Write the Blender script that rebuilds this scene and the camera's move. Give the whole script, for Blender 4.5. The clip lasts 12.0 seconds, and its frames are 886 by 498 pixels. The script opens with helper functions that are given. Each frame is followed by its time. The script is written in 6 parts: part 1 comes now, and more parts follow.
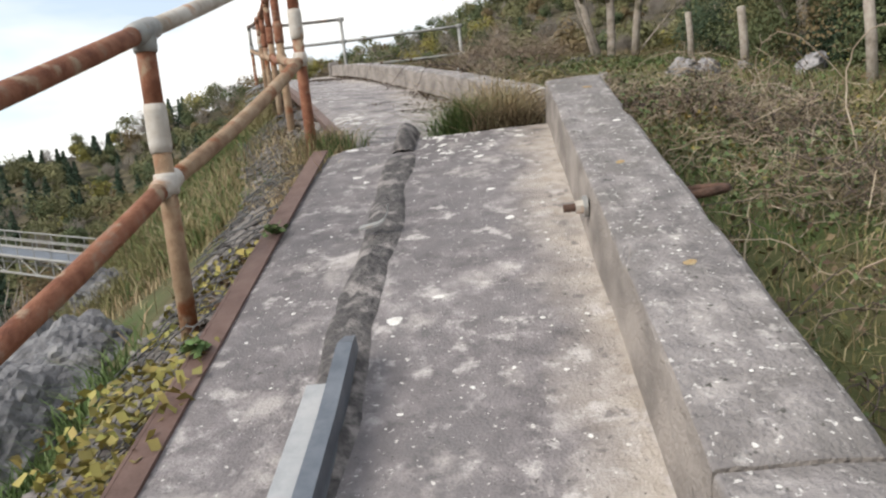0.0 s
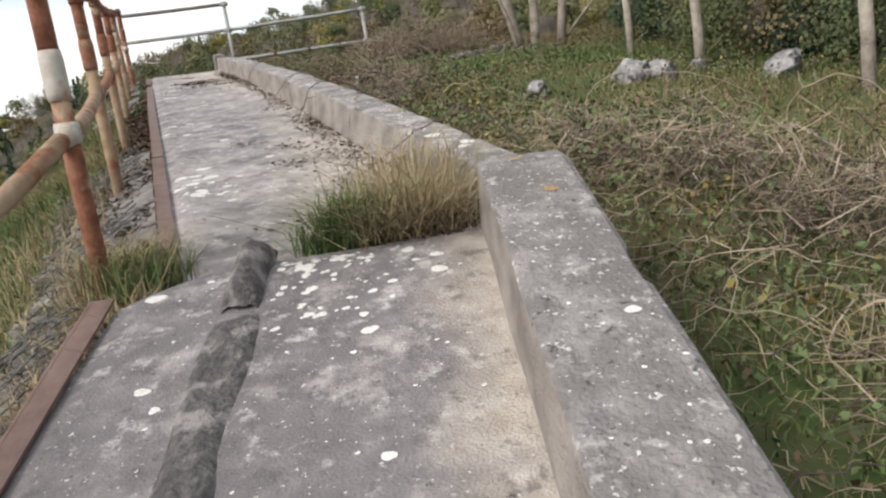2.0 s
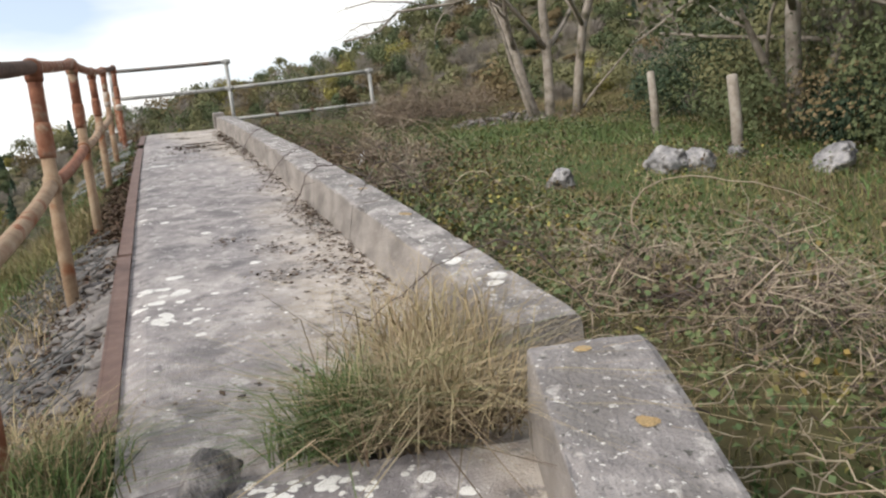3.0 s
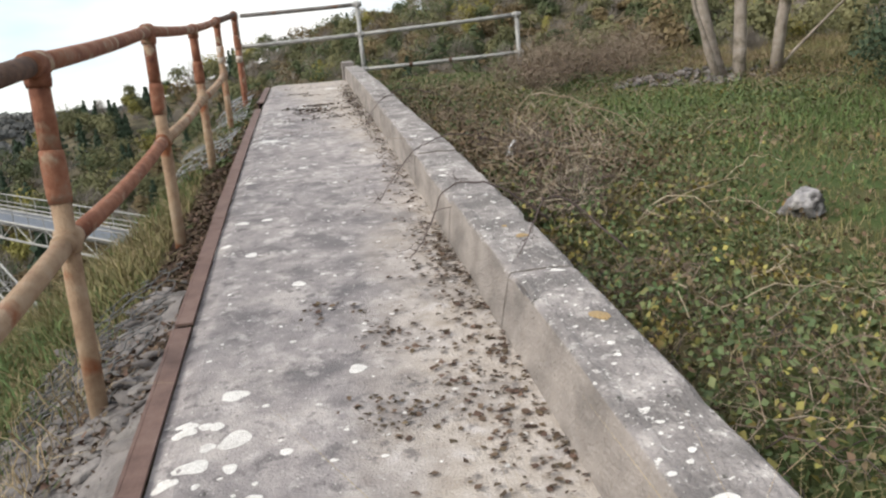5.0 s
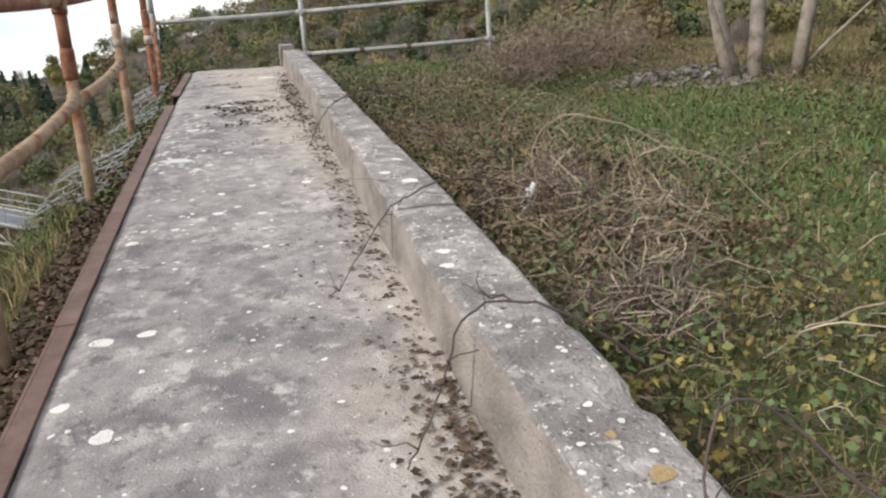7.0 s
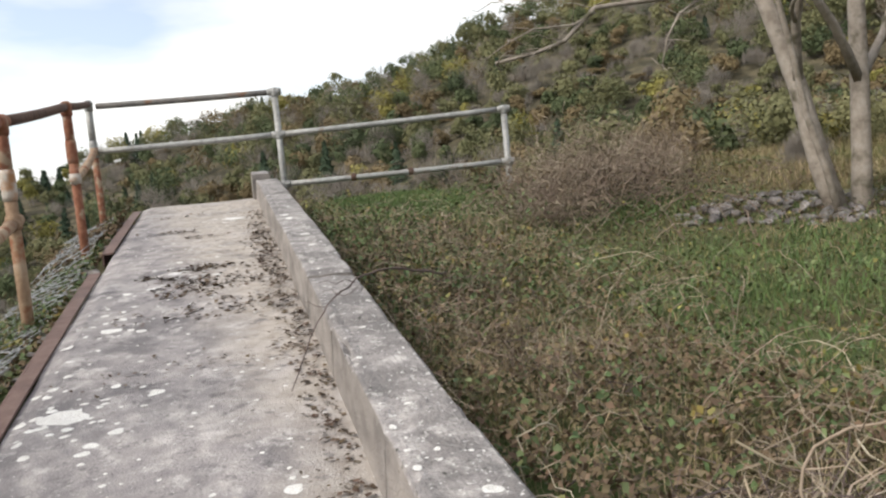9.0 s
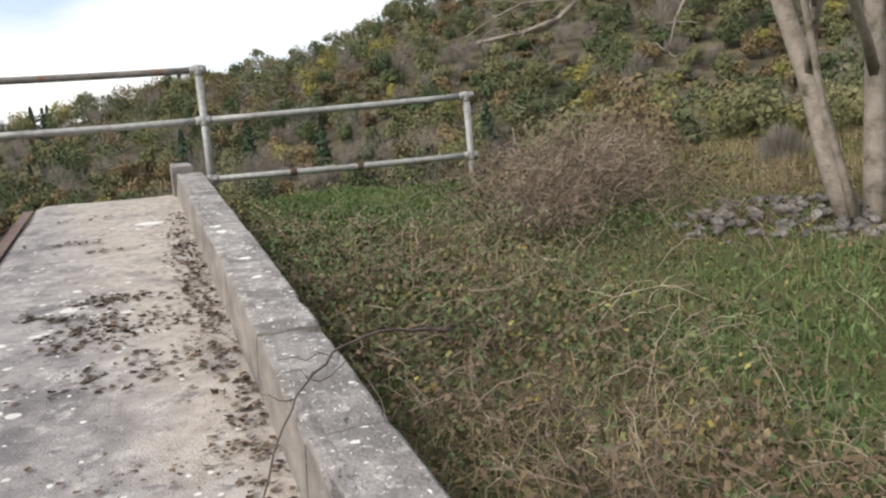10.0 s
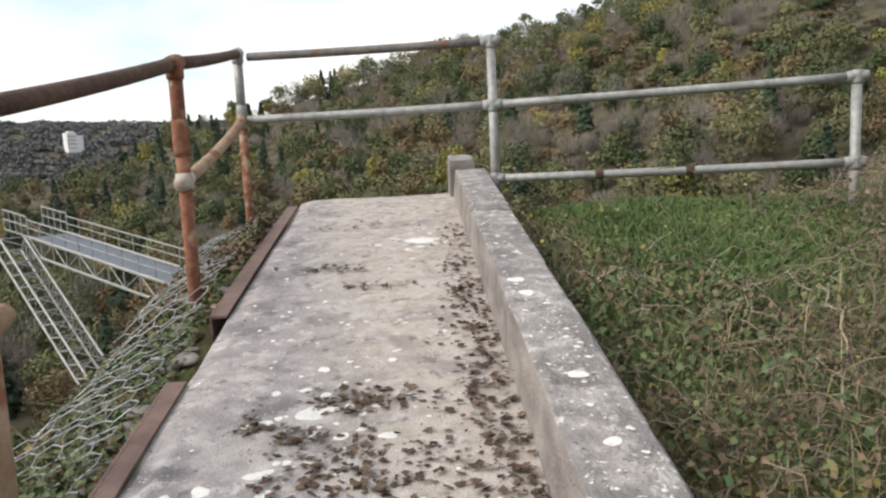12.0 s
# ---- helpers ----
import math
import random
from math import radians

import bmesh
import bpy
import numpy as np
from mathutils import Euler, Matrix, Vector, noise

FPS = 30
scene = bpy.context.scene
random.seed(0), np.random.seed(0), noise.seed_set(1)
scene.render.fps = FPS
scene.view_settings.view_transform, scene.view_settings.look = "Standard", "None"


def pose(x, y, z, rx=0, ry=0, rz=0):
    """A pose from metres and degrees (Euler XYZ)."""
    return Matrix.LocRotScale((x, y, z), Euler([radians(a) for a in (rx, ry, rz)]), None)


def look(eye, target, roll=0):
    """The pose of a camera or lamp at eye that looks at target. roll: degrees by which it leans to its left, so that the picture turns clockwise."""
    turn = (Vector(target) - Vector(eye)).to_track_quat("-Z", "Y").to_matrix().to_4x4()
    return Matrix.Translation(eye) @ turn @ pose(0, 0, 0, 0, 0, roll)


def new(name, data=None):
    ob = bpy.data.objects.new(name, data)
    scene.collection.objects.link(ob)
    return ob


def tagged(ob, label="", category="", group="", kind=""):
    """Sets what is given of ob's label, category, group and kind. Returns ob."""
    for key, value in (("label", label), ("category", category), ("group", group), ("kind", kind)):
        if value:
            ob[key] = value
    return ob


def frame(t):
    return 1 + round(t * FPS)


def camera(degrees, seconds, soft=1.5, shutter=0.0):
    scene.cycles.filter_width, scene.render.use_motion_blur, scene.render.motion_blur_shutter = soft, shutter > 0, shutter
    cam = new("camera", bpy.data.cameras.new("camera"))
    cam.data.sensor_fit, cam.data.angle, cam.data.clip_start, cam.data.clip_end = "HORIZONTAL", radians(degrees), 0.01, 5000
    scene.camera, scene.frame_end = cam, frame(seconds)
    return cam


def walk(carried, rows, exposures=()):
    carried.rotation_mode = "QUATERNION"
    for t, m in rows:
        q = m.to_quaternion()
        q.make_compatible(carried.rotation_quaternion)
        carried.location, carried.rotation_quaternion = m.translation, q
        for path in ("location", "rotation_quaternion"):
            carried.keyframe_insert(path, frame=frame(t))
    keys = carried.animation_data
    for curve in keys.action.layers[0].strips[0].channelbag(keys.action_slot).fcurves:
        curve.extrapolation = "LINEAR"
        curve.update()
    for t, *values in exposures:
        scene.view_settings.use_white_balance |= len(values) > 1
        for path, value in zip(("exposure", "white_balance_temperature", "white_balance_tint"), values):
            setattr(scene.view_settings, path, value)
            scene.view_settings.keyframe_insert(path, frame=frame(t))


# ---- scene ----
cam = camera(62.4, 12.0, soft=2.3)
PATH = [
    (0, (-0.066, 0.468, 1.762), (-0.075, 2.455, 1.534), -6.6),
    (0.5, (-0.02, 0.893, 1.878), (0.128, 2.875, 1.66), -3.6),
    (1, (0.062, 1.357, 2.036), (0.121, 3.338, 1.769), -9.1),
    (1.5, (0.091, 1.805, 2.197), (0.18, 3.768, 1.821), -8.6),
    (1.7, (0.125, 1.988, 2.232), (0.295, 3.95, 1.881), -7.1),
    (2, (0.219, 2.3, 2.358), (0.405, 4.263, 2.023), -8.8),
    (2.5, (0.177, 2.741, 2.527), (0.258, 4.736, 2.415), -7.0),
    (2.7, (0.205, 2.89, 2.596), (0.354, 4.879, 2.45), -6.4),
    (4.3, (0.373, 4.244, 2.984), (0.655, 6.202, 2.691), -7.6),
    (4.5, (0.335, 4.378, 3.05), (0.523, 6.346, 2.745), -8.3),
    (5, (0.198, 4.81, 3.181), (0.042, 6.775, 2.841), -5.6),
    (5.5, (0.163, 5.203, 3.266), (-0.094, 7.137, 2.826), -7.8),
    (6, (0.116, 5.651, 3.314), (-0.004, 7.596, 2.861), -7.6),
    (6.5, (-0.052, 6.122, 3.439), (0.015, 8.077, 3.024), -3.9),
    (6.7, (-0.09, 6.327, 3.426), (-0.051, 8.282, 3.007), -4.1),
    (8.3, (-0.299, 8.051, 3.764), (-0.372, 10.037, 3.541), -5.4),
    (8.5, (-0.364, 8.254, 3.765), (-0.521, 10.239, 3.578), -7.1),
    (9, (-0.473, 8.848, 3.881), (-0.384, 10.841, 3.735), -5.7),
    (9.5, (-0.524, 9.398, 4.006), (-0.287, 11.38, 3.883), -5.8),
    (10, (-0.701, 9.935, 4.083), (-0.414, 11.903, 3.868), -5.1),
    (10.5, (-0.765, 10.404, 4.159), (-0.578, 12.37, 3.84), -7.9),
    (11, (-0.945, 10.82, 4.253), (-1.069, 12.789, 3.923), -4.9),
    (11.5, (-1.058, 11.216, 4.344), (-1.331, 13.172, 4.026), -5.0),
    (12, (-1.143, 11.657, 4.41), (-1.53, 13.602, 4.15), -2.7),
]
walk(cam, [(t, look(eye, target, roll)) for t, eye, target, roll in PATH])

# ---- world, sun, exposure ----
world = bpy.data.worlds.new("overcast_sky")
scene.world = world
world.use_nodes = True
wn, wl = world.node_tree.nodes, world.node_tree.links
wn.clear()
w_out, w_bg, w_sky = wn.new("ShaderNodeOutputWorld"), wn.new("ShaderNodeBackground"), wn.new("ShaderNodeTexSky")
w_sky.sky_type, w_sky.sun_disc = "NISHITA", False
w_sky.sun_elevation, w_sky.sun_rotation = radians(38), radians(250)
w_tc, w_map, w_noise, w_ramp, w_mix = (wn.new("ShaderNodeTexCoord"), wn.new("ShaderNodeMapping"), wn.new("ShaderNodeTexNoise"),
                                       wn.new("ShaderNodeValToRGB"), wn.new("ShaderNodeMix"))
w_map.inputs["Scale"].default_value = (1.0, 1.0, 3.2)
w_noise.inputs["Scale"].default_value, w_noise.inputs["Detail"].default_value = 2.2, 5.0
w_ramp.color_ramp.elements[0].position, w_ramp.color_ramp.elements[0].color = 0.40, (0.32, 0.32, 0.32, 1)
w_ramp.color_ramp.elements[1].position, w_ramp.color_ramp.elements[1].color = 0.60, (1, 1, 1, 1)
w_mix.data_type = "RGBA"
w_mix.inputs[7].default_value = (6.0, 5.95, 5.75, 1)
wl.new(w_tc.outputs["Generated"], w_map.inputs["Vector"])
wl.new(w_map.outputs["Vector"], w_noise.inputs["Vector"])
wl.new(w_noise.outputs["Fac"], w_ramp.inputs["Fac"])
wl.new(w_ramp.outputs["Color"], w_mix.inputs[0])
wl.new(w_sky.outputs["Color"], w_mix.inputs[6])
wl.new(w_mix.outputs[2], w_bg.inputs["Color"])
w_bg.inputs["Strength"].default_value = 0.1
wl.new(w_bg.outputs["Background"], w_out.inputs["Surface"])
sun = new("sun", bpy.data.lights.new("sun", "SUN"))
sun.data.energy, sun.data.angle, sun.data.color = 1.5, radians(30), (1.0, 0.93, 0.83)
sun.matrix_world = look((-30, -12, 30), (0, 8, 2))
scene.view_settings.exposure = 1.06


# ---- materials ----
def surface(name, colours, scale=8.0, big=0.9, rough=0.85, bump=0.3, bump_scale=60.0, metal=0.0, random_from="", spread=0.0, dirt=None, dirt_at=(0.52, 0.66)):
    """A node material: a ramp of colours over fine and coarse noise, stains of another colour, a fine relief."""
    m = bpy.data.materials.new(name)
    m.use_nodes = True
    nd, ln = m.node_tree.nodes, m.node_tree.links
    bsdf = nd["Principled BSDF"]
    bsdf.inputs["Roughness"].default_value, bsdf.inputs["Metallic"].default_value = rough, metal
    bsdf.inputs["Specular IOR Level"].default_value = 0.3
    tc = nd.new("ShaderNodeTexCoord")
    fine, coarse, add = nd.new("ShaderNodeTexNoise"), nd.new("ShaderNodeTexNoise"), nd.new("ShaderNodeMath")
    for n, s, d in ((fine, scale, 8.0), (coarse, big, 4.0)):
        n.inputs["Scale"].default_value, n.inputs["Detail"].default_value = s, d
        n.inputs["Roughness"].default_value = 0.62
        ln.new(tc.outputs["Object"], n.inputs["Vector"])
    add.operation = "MULTIPLY_ADD"
    add.inputs[1].default_value = 0.6
    half = nd.new("ShaderNodeMath")
    half.operation, half.inputs[1].default_value = "MULTIPLY", 0.4
    ln.new(coarse.outputs["Fac"], half.inputs[0])
    ln.new(fine.outputs["Fac"], add.inputs[0])
    ln.new(half.outputs[0], add.inputs[2])
    ramp = nd.new("ShaderNodeValToRGB")
    el = ramp.color_ramp.elements
    lo, hi = 0.34, 0.66
    for i, c in enumerate(colours):
        p = lo + (hi - lo) * i / max(1, len(colours) - 1)
        e = el[i] if i < 2 else el.new(p)
        e.position, e.color = p, (*c, 1)
    ln.new(add.outputs[0], ramp.inputs["Fac"])
    col = ramp.outputs["Color"]
    if dirt:
        dn, dr, mx = nd.new("ShaderNodeTexNoise"), nd.new("ShaderNodeMapRange"), nd.new("ShaderNodeMix")
        dn.inputs["Scale"].default_value, dn.inputs["Detail"].default_value = big * 2.7, 7.0
        dr.inputs[1].default_value, dr.inputs[2].default_value = dirt_at
        mx.data_type = "RGBA"
        mx.inputs[7].default_value = (*dirt, 1)
        ln.new(tc.outputs["Object"], dn.inputs["Vector"])
        ln.new(dn.outputs["Fac"], dr.inputs[0])
        ln.new(dr.outputs[0], mx.inputs[0])
        ln.new(col, mx.inputs[6])
        col = mx.outputs[2]
    if random_from:
        rnd = nd.new("ShaderNodeNewGeometry" if random_from == "island" else "ShaderNodeObjectInfo").outputs["Random Per Island" if random_from == "island" else "Random"]
        mr, hs = nd.new("ShaderNodeMapRange"), nd.new("ShaderNodeHueSaturation")
        mr.inputs[3].default_value, mr.inputs[4].default_value = 1 - spread, 1 + spread
        hue = nd.new("ShaderNodeMapRange")
        hue.inputs[3].default_value, hue.inputs[4].default_value = 0.5 - spread * 0.05, 0.5 + spread * 0.05
        mul = nd.new("ShaderNodeMath")
        mul.operation, mul.inputs[1].default_value = "MULTIPLY", 7.31
        fr = nd.new("ShaderNodeMath")
        fr.operation = "FRACT"
        ln.new(rnd, mul.inputs[0])
        ln.new(mul.outputs[0], fr.inputs[0])
        ln.new(fr.outputs[0], hue.inputs[0])
        ln.new(rnd, mr.inputs[0])
        ln.new(mr.outputs[0], hs.inputs["Value"])
        ln.new(hue.outputs[0], hs.inputs["Hue"])
        ln.new(col, hs.inputs["Color"])
        col = hs.outputs["Color"]
    ln.new(col, bsdf.inputs["Base Color"])
    if bump > 0:
        bn, bp = nd.new("ShaderNodeTexNoise"), nd.new("ShaderNodeBump")
        bn.inputs["Scale"].default_value, bn.inputs["Detail"].default_value = bump_scale, 6.0
        bp.inputs["Strength"].default_value, bp.inputs["Distance"].default_value = bump, 0.02
        ln.new(tc.outputs["Object"], bn.inputs["Vector"])
        ln.new(bn.outputs["Fac"], bp.inputs["Height"])
        ln.new(bp.outputs["Normal"], bsdf.inputs["Normal"])
    return m


def speckle(m, layers):
    """Lays further blotches over a material: (scale, from, to, colour, strength)."""
    nd, ln = m.node_tree.nodes, m.node_tree.links
    bsdf, tc = nd["Principled BSDF"], nd.new("ShaderNodeTexCoord")
    out = bsdf.inputs["Base Color"].links[0].from_socket
    for i, (scale, lo, hi, c, power) in enumerate(layers):
        sp, mr, mx, mv = nd.new("ShaderNodeTexNoise"), nd.new("ShaderNodeMapRange"), nd.new("ShaderNodeMix"), nd.new("ShaderNodeMapping")
        mv.inputs["Location"].default_value = (i * 3.7, i * 1.9, i * 5.3)
        sp.inputs["Scale"].default_value, sp.inputs["Detail"].default_value, sp.inputs["Roughness"].default_value = scale, (9.0 if scale < 12 else 3.0), 0.65
        mr.inputs[1].default_value, mr.inputs[2].default_value, mr.inputs[4].default_value = lo, hi, power
        mx.data_type, mx.inputs[7].default_value = "RGBA", c
        ln.new(tc.outputs["Object"], mv.inputs["Vector"])
        ln.new(mv.outputs["Vector"], sp.inputs["Vector"])
        ln.new(sp.outputs["Fac"], mr.inputs[0])
        ln.new(mr.outputs[0], mx.inputs[0])
        ln.new(out, mx.inputs[6])
        out = mx.outputs[2]
    ln.new(out, bsdf.inputs["Base Color"])
    return m


def path_concrete(name, band, band_width, tones, widen):
    """Trodden concrete: dark algae stains, pale scoured clouds, fine aggregate, a washed sandy strip beside the kerb."""
    m = surface(name, tones, 11, 1.5, 0.9, 0.55, 110, dirt=(0.185, 0.172, 0.176), dirt_at=(0.50, 0.66))
    nd, ln = m.node_tree.nodes, m.node_tree.links
    bsdf, tc = nd["Principled BSDF"], nd.new("ShaderNodeTexCoord")
    col = bsdf.inputs["Base Color"].links[0].from_socket
    xyz, wob, sub = nd.new("ShaderNodeSeparateXYZ"), nd.new("ShaderNodeTexNoise"), nd.new("ShaderNodeMath")
    ln.new(tc.outputs["Object"], xyz.inputs[0])
    ln.new(tc.outputs["Object"], wob.inputs["Vector"])
    wob.inputs["Scale"].default_value, wob.inputs["Detail"].default_value = 2.3, 6.0
    sub.operation, sub.inputs[1].default_value = "MULTIPLY_ADD", 0.55
    ln.new(wob.outputs["Fac"], sub.inputs[0])
    lengthwise = nd.new("ShaderNodeMath")
    lengthwise.operation, lengthwise.inputs[1].default_value = "MULTIPLY_ADD", widen
    shift, away = nd.new("ShaderNodeMath"), nd.new("ShaderNodeMath")
    shift.operation, shift.inputs[1].default_value, away.operation = "SUBTRACT", 3.0, "ABSOLUTE"
    ln.new(xyz.outputs[1], shift.inputs[0])
    ln.new(shift.outputs[0], away.inputs[0])
    ln.new(away.outputs[0], lengthwise.inputs[0])
    ln.new(xyz.outputs[0], lengthwise.inputs[2])
    ln.new(lengthwise.outputs[0], sub.inputs[2])
    rng = nd.new("ShaderNodeMapRange")
    rng.inputs[1].default_value, rng.inputs[2].default_value, rng.inputs[4].default_value = band + 0.27, band + 0.27 + band_width, 0.85
    ln.new(sub.outputs[0], rng.inputs[0])
    sand, mix = nd.new("ShaderNodeValToRGB"), nd.new("ShaderNodeMix")
    sand.color_ramp.elements[0].position, sand.color_ramp.elements[0].color = 0.35, (0.40, 0.345, 0.29, 1)
    sand.color_ramp.elements[1].position, sand.color_ramp.elements[1].color = 0.65, (0.56, 0.505, 0.452, 1)
    grit = nd.new("ShaderNodeTexNoise")
    grit.inputs["Scale"].default_value, grit.inputs["Detail"].default_value = 14.0, 8.0
    ln.new(tc.outputs["Object"], grit.inputs["Vector"])
    ln.new(grit.outputs["Fac"], sand.inputs["Fac"])
    mix.data_type = "RGBA"
    ln.new(rng.outputs[0], mix.inputs[0])
    ln.new(col, mix.inputs[6])
    ln.new(sand.outputs["Color"], mix.inputs[7])
    ln.new(mix.outputs[2], bsdf.inputs["Base Color"])
    return speckle(m, ((2.1, 0.52, 0.64, (0.165, 0.155, 0.16, 1), 0.55), (3.1, 0.55, 0.66, (0.50, 0.46, 0.44, 1), 0.75), (8.5, 0.56, 0.66, (0.56, 0.525, 0.51, 1), 0.8), (13.0, 0.58, 0.67, (0.13, 0.122, 0.125, 1), 0.65), (55.0, 0.64, 0.70, (0.66, 0.63, 0.60, 1), 0.9), (38.0, 0.66, 0.72, (0.09, 0.085, 0.08, 1), 1.0)))


CONCRETE = path_concrete("weathered_concrete", 0.0, 0.38, [(0.20, 0.184, 0.186), (0.285, 0.262, 0.262), (0.36, 0.33, 0.325), (0.50, 0.462, 0.445)], 0.14)
CONCRETE_LOWER = path_concrete("stained_concrete", 0.40, 0.20, [(0.118, 0.109, 0.113), (0.18, 0.165, 0.169), (0.245, 0.225, 0.228), (0.40, 0.372, 0.367)], 0.0)
def kerb_concrete(name, tones, cloud, fleck):
    m = surface(name, tones, 13, 1.8, 0.92, 0.7, 70, random_from="object", spread=0.08, dirt=(0.20, 0.185, 0.18), dirt_at=(0.48, 0.62))
    return speckle(m, ((5.0, 0.50, 0.62, (0.17, 0.16, 0.155, 1), 0.7), (7.0, 0.56, 0.68, (0.56, 0.52, 0.495, 1), cloud), (16.0, 0.60, 0.68, (0.62, 0.59, 0.56, 1), cloud * 0.9), (45.0, 0.62, 0.67, (0.74, 0.72, 0.69, 1), fleck), (30.0, 0.63, 0.70, (0.08, 0.078, 0.07, 1), 1.0)))


KERB_CONCRETE = kerb_concrete("lichened_kerb_concrete", [(0.17, 0.158, 0.156), (0.27, 0.249, 0.243), (0.37, 0.342, 0.33), (0.54, 0.505, 0.486)], 0.6, 1.0)
KERB_CONCRETE_LOWER = kerb_concrete("old_grey_kerb_concrete", [(0.145, 0.135, 0.136), (0.225, 0.209, 0.208), (0.305, 0.283, 0.278), (0.45, 0.42, 0.41)], 0.45, 0.7)


def clean_upright_faces(m):
    """Lichen keeps to the level top; the cast sides stay sandy and smooth, faintly stained."""
    nd, ln = m.node_tree.nodes, m.node_tree.links
    bsdf = nd["Principled BSDF"]
    col = bsdf.inputs["Base Color"].links[0].from_socket
    geo, xyz, tc, mp, ns, ramp, mr, mx = (nd.new("ShaderNodeNewGeometry"), nd.new("ShaderNodeSeparateXYZ"), nd.new("ShaderNodeTexCoord"), nd.new("ShaderNodeMapping"), nd.new("ShaderNodeTexNoise"),
                                          nd.new("ShaderNodeValToRGB"), nd.new("ShaderNodeMapRange"), nd.new("ShaderNodeMix"))
    ln.new(geo.outputs["Normal"], xyz.inputs[0])
    mp.inputs["Scale"].default_value = (6, 4, 7)
    ns.inputs["Scale"].default_value, ns.inputs["Detail"].default_value = 1.0, 7.0
    ln.new(tc.outputs["Object"], mp.inputs["Vector"])
    ln.new(mp.outputs["Vector"], ns.inputs["Vector"])
    ln.new(ns.outputs["Fac"], ramp.inputs["Fac"])
    e = ramp.color_ramp.elements
    e[0].position, e[0].color, e[1].position, e[1].color = 0.36, (0.19, 0.17, 0.155, 1), 0.64, (0.35, 0.312, 0.282, 1)
    mr.inputs[1].default_value, mr.inputs[2].default_value, mr.inputs[4].default_value = 0.5, 0.25, 0.85
    ln.new(xyz.outputs[2], mr.inputs[0])
    mx.data_type = "RGBA"
    ln.new(mr.outputs[0], mx.inputs[0])
    ln.new(col, mx.inputs[6])
    ln.new(ramp.outputs["Color"], mx.inputs[7])
    ln.new(mx.outputs[2], bsdf.inputs["Base Color"])


clean_upright_faces(KERB_CONCRETE)
clean_upright_faces(KERB_CONCRETE_LOWER)
BITUMEN = surface("old_bitumen_mortar", [(0.045, 0.043, 0.045), (0.10, 0.094, 0.094), (0.19, 0.175, 0.17)], 30, 4, 0.9, 1.0, 60, dirt=(0.30, 0.275, 0.265), dirt_at=(0.52, 0.64))
BROWN_PAINT = surface("brown_painted_steel", [(0.10, 0.062, 0.052), (0.15, 0.095, 0.08), (0.19, 0.13, 0.11)], 12, 2, 0.6, 0.15, 80)
RUST = surface("rusty_steel_tube", [(0.11, 0.042, 0.027), (0.20, 0.078, 0.045), (0.28, 0.125, 0.075), (0.28, 0.19, 0.14)], 14, 3.0, 0.8, 0.4, 120, dirt=(0.36, 0.27, 0.19), dirt_at=(0.56, 0.64))
RUST_PALE = surface("worn_tan_tube", [(0.20, 0.12, 0.075), (0.33, 0.23, 0.15), (0.42, 0.33, 0.24)], 12, 2.5, 0.8, 0.4, 120, dirt=(0.22, 0.08, 0.035), dirt_at=(0.55, 0.66))
GALVANISED = surface("dull_galvanised_tube", [(0.22, 0.22, 0.21), (0.33, 0.33, 0.32), (0.45, 0.45, 0.44)], 18, 3, 0.55, 0.2, 150, metal=0.35, dirt=(0.28, 0.21, 0.15), dirt_at=(0.6, 0.75))
ZINC_SLEEVE = surface("pale_zinc_sleeve", [(0.36, 0.31, 0.26), (0.50, 0.46, 0.41), (0.62, 0.60, 0.57)], 14, 3, 0.6, 0.2, 120, dirt=(0.38, 0.20, 0.10), dirt_at=(0.55, 0.68))
DARK_RUST = surface("dark_rusted_iron", [(0.05, 0.03, 0.022), (0.10, 0.06, 0.045), (0.17, 0.10, 0.07)], 20, 4, 0.85, 0.6, 90)
LIGHT_STEEL = surface("pale_grey_steel", [(0.34, 0.35, 0.36), (0.44, 0.45, 0.46), (0.52, 0.52, 0.52)], 14, 3, 0.5, 0.1, 60, metal=0.5)
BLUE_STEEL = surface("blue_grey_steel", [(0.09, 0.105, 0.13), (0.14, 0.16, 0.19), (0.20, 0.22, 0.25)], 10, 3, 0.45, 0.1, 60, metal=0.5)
LICHEN = surface("white_lichen", [(0.60, 0.58, 0.55), (0.78, 0.76, 0.73), (0.85, 0.84, 0.81)], 60, 9, 0.95, 0.5, 200)
LICHEN_ORANGE = surface("orange_lichen", [(0.30, 0.22, 0.12), (0.40, 0.28, 0.14), (0.42, 0.36, 0.24)], 60, 9, 0.95, 0.5, 200)
LITTER = surface("dry_leaf_litter", [(0.05, 0.035, 0.025), (0.10, 0.07, 0.05), (0.17, 0.12, 0.08)], 30, 5, 0.95, 0.0, random_from="island", spread=0.45)
SOIL = surface("earth_and_thatch", [(0.045, 0.045, 0.02), (0.085, 0.075, 0.035), (0.13, 0.105, 0.055)], 7, 0.35, 0.95, 0.8, 14, dirt=(0.055, 0.085, 0.025), dirt_at=(0.45, 0.6))

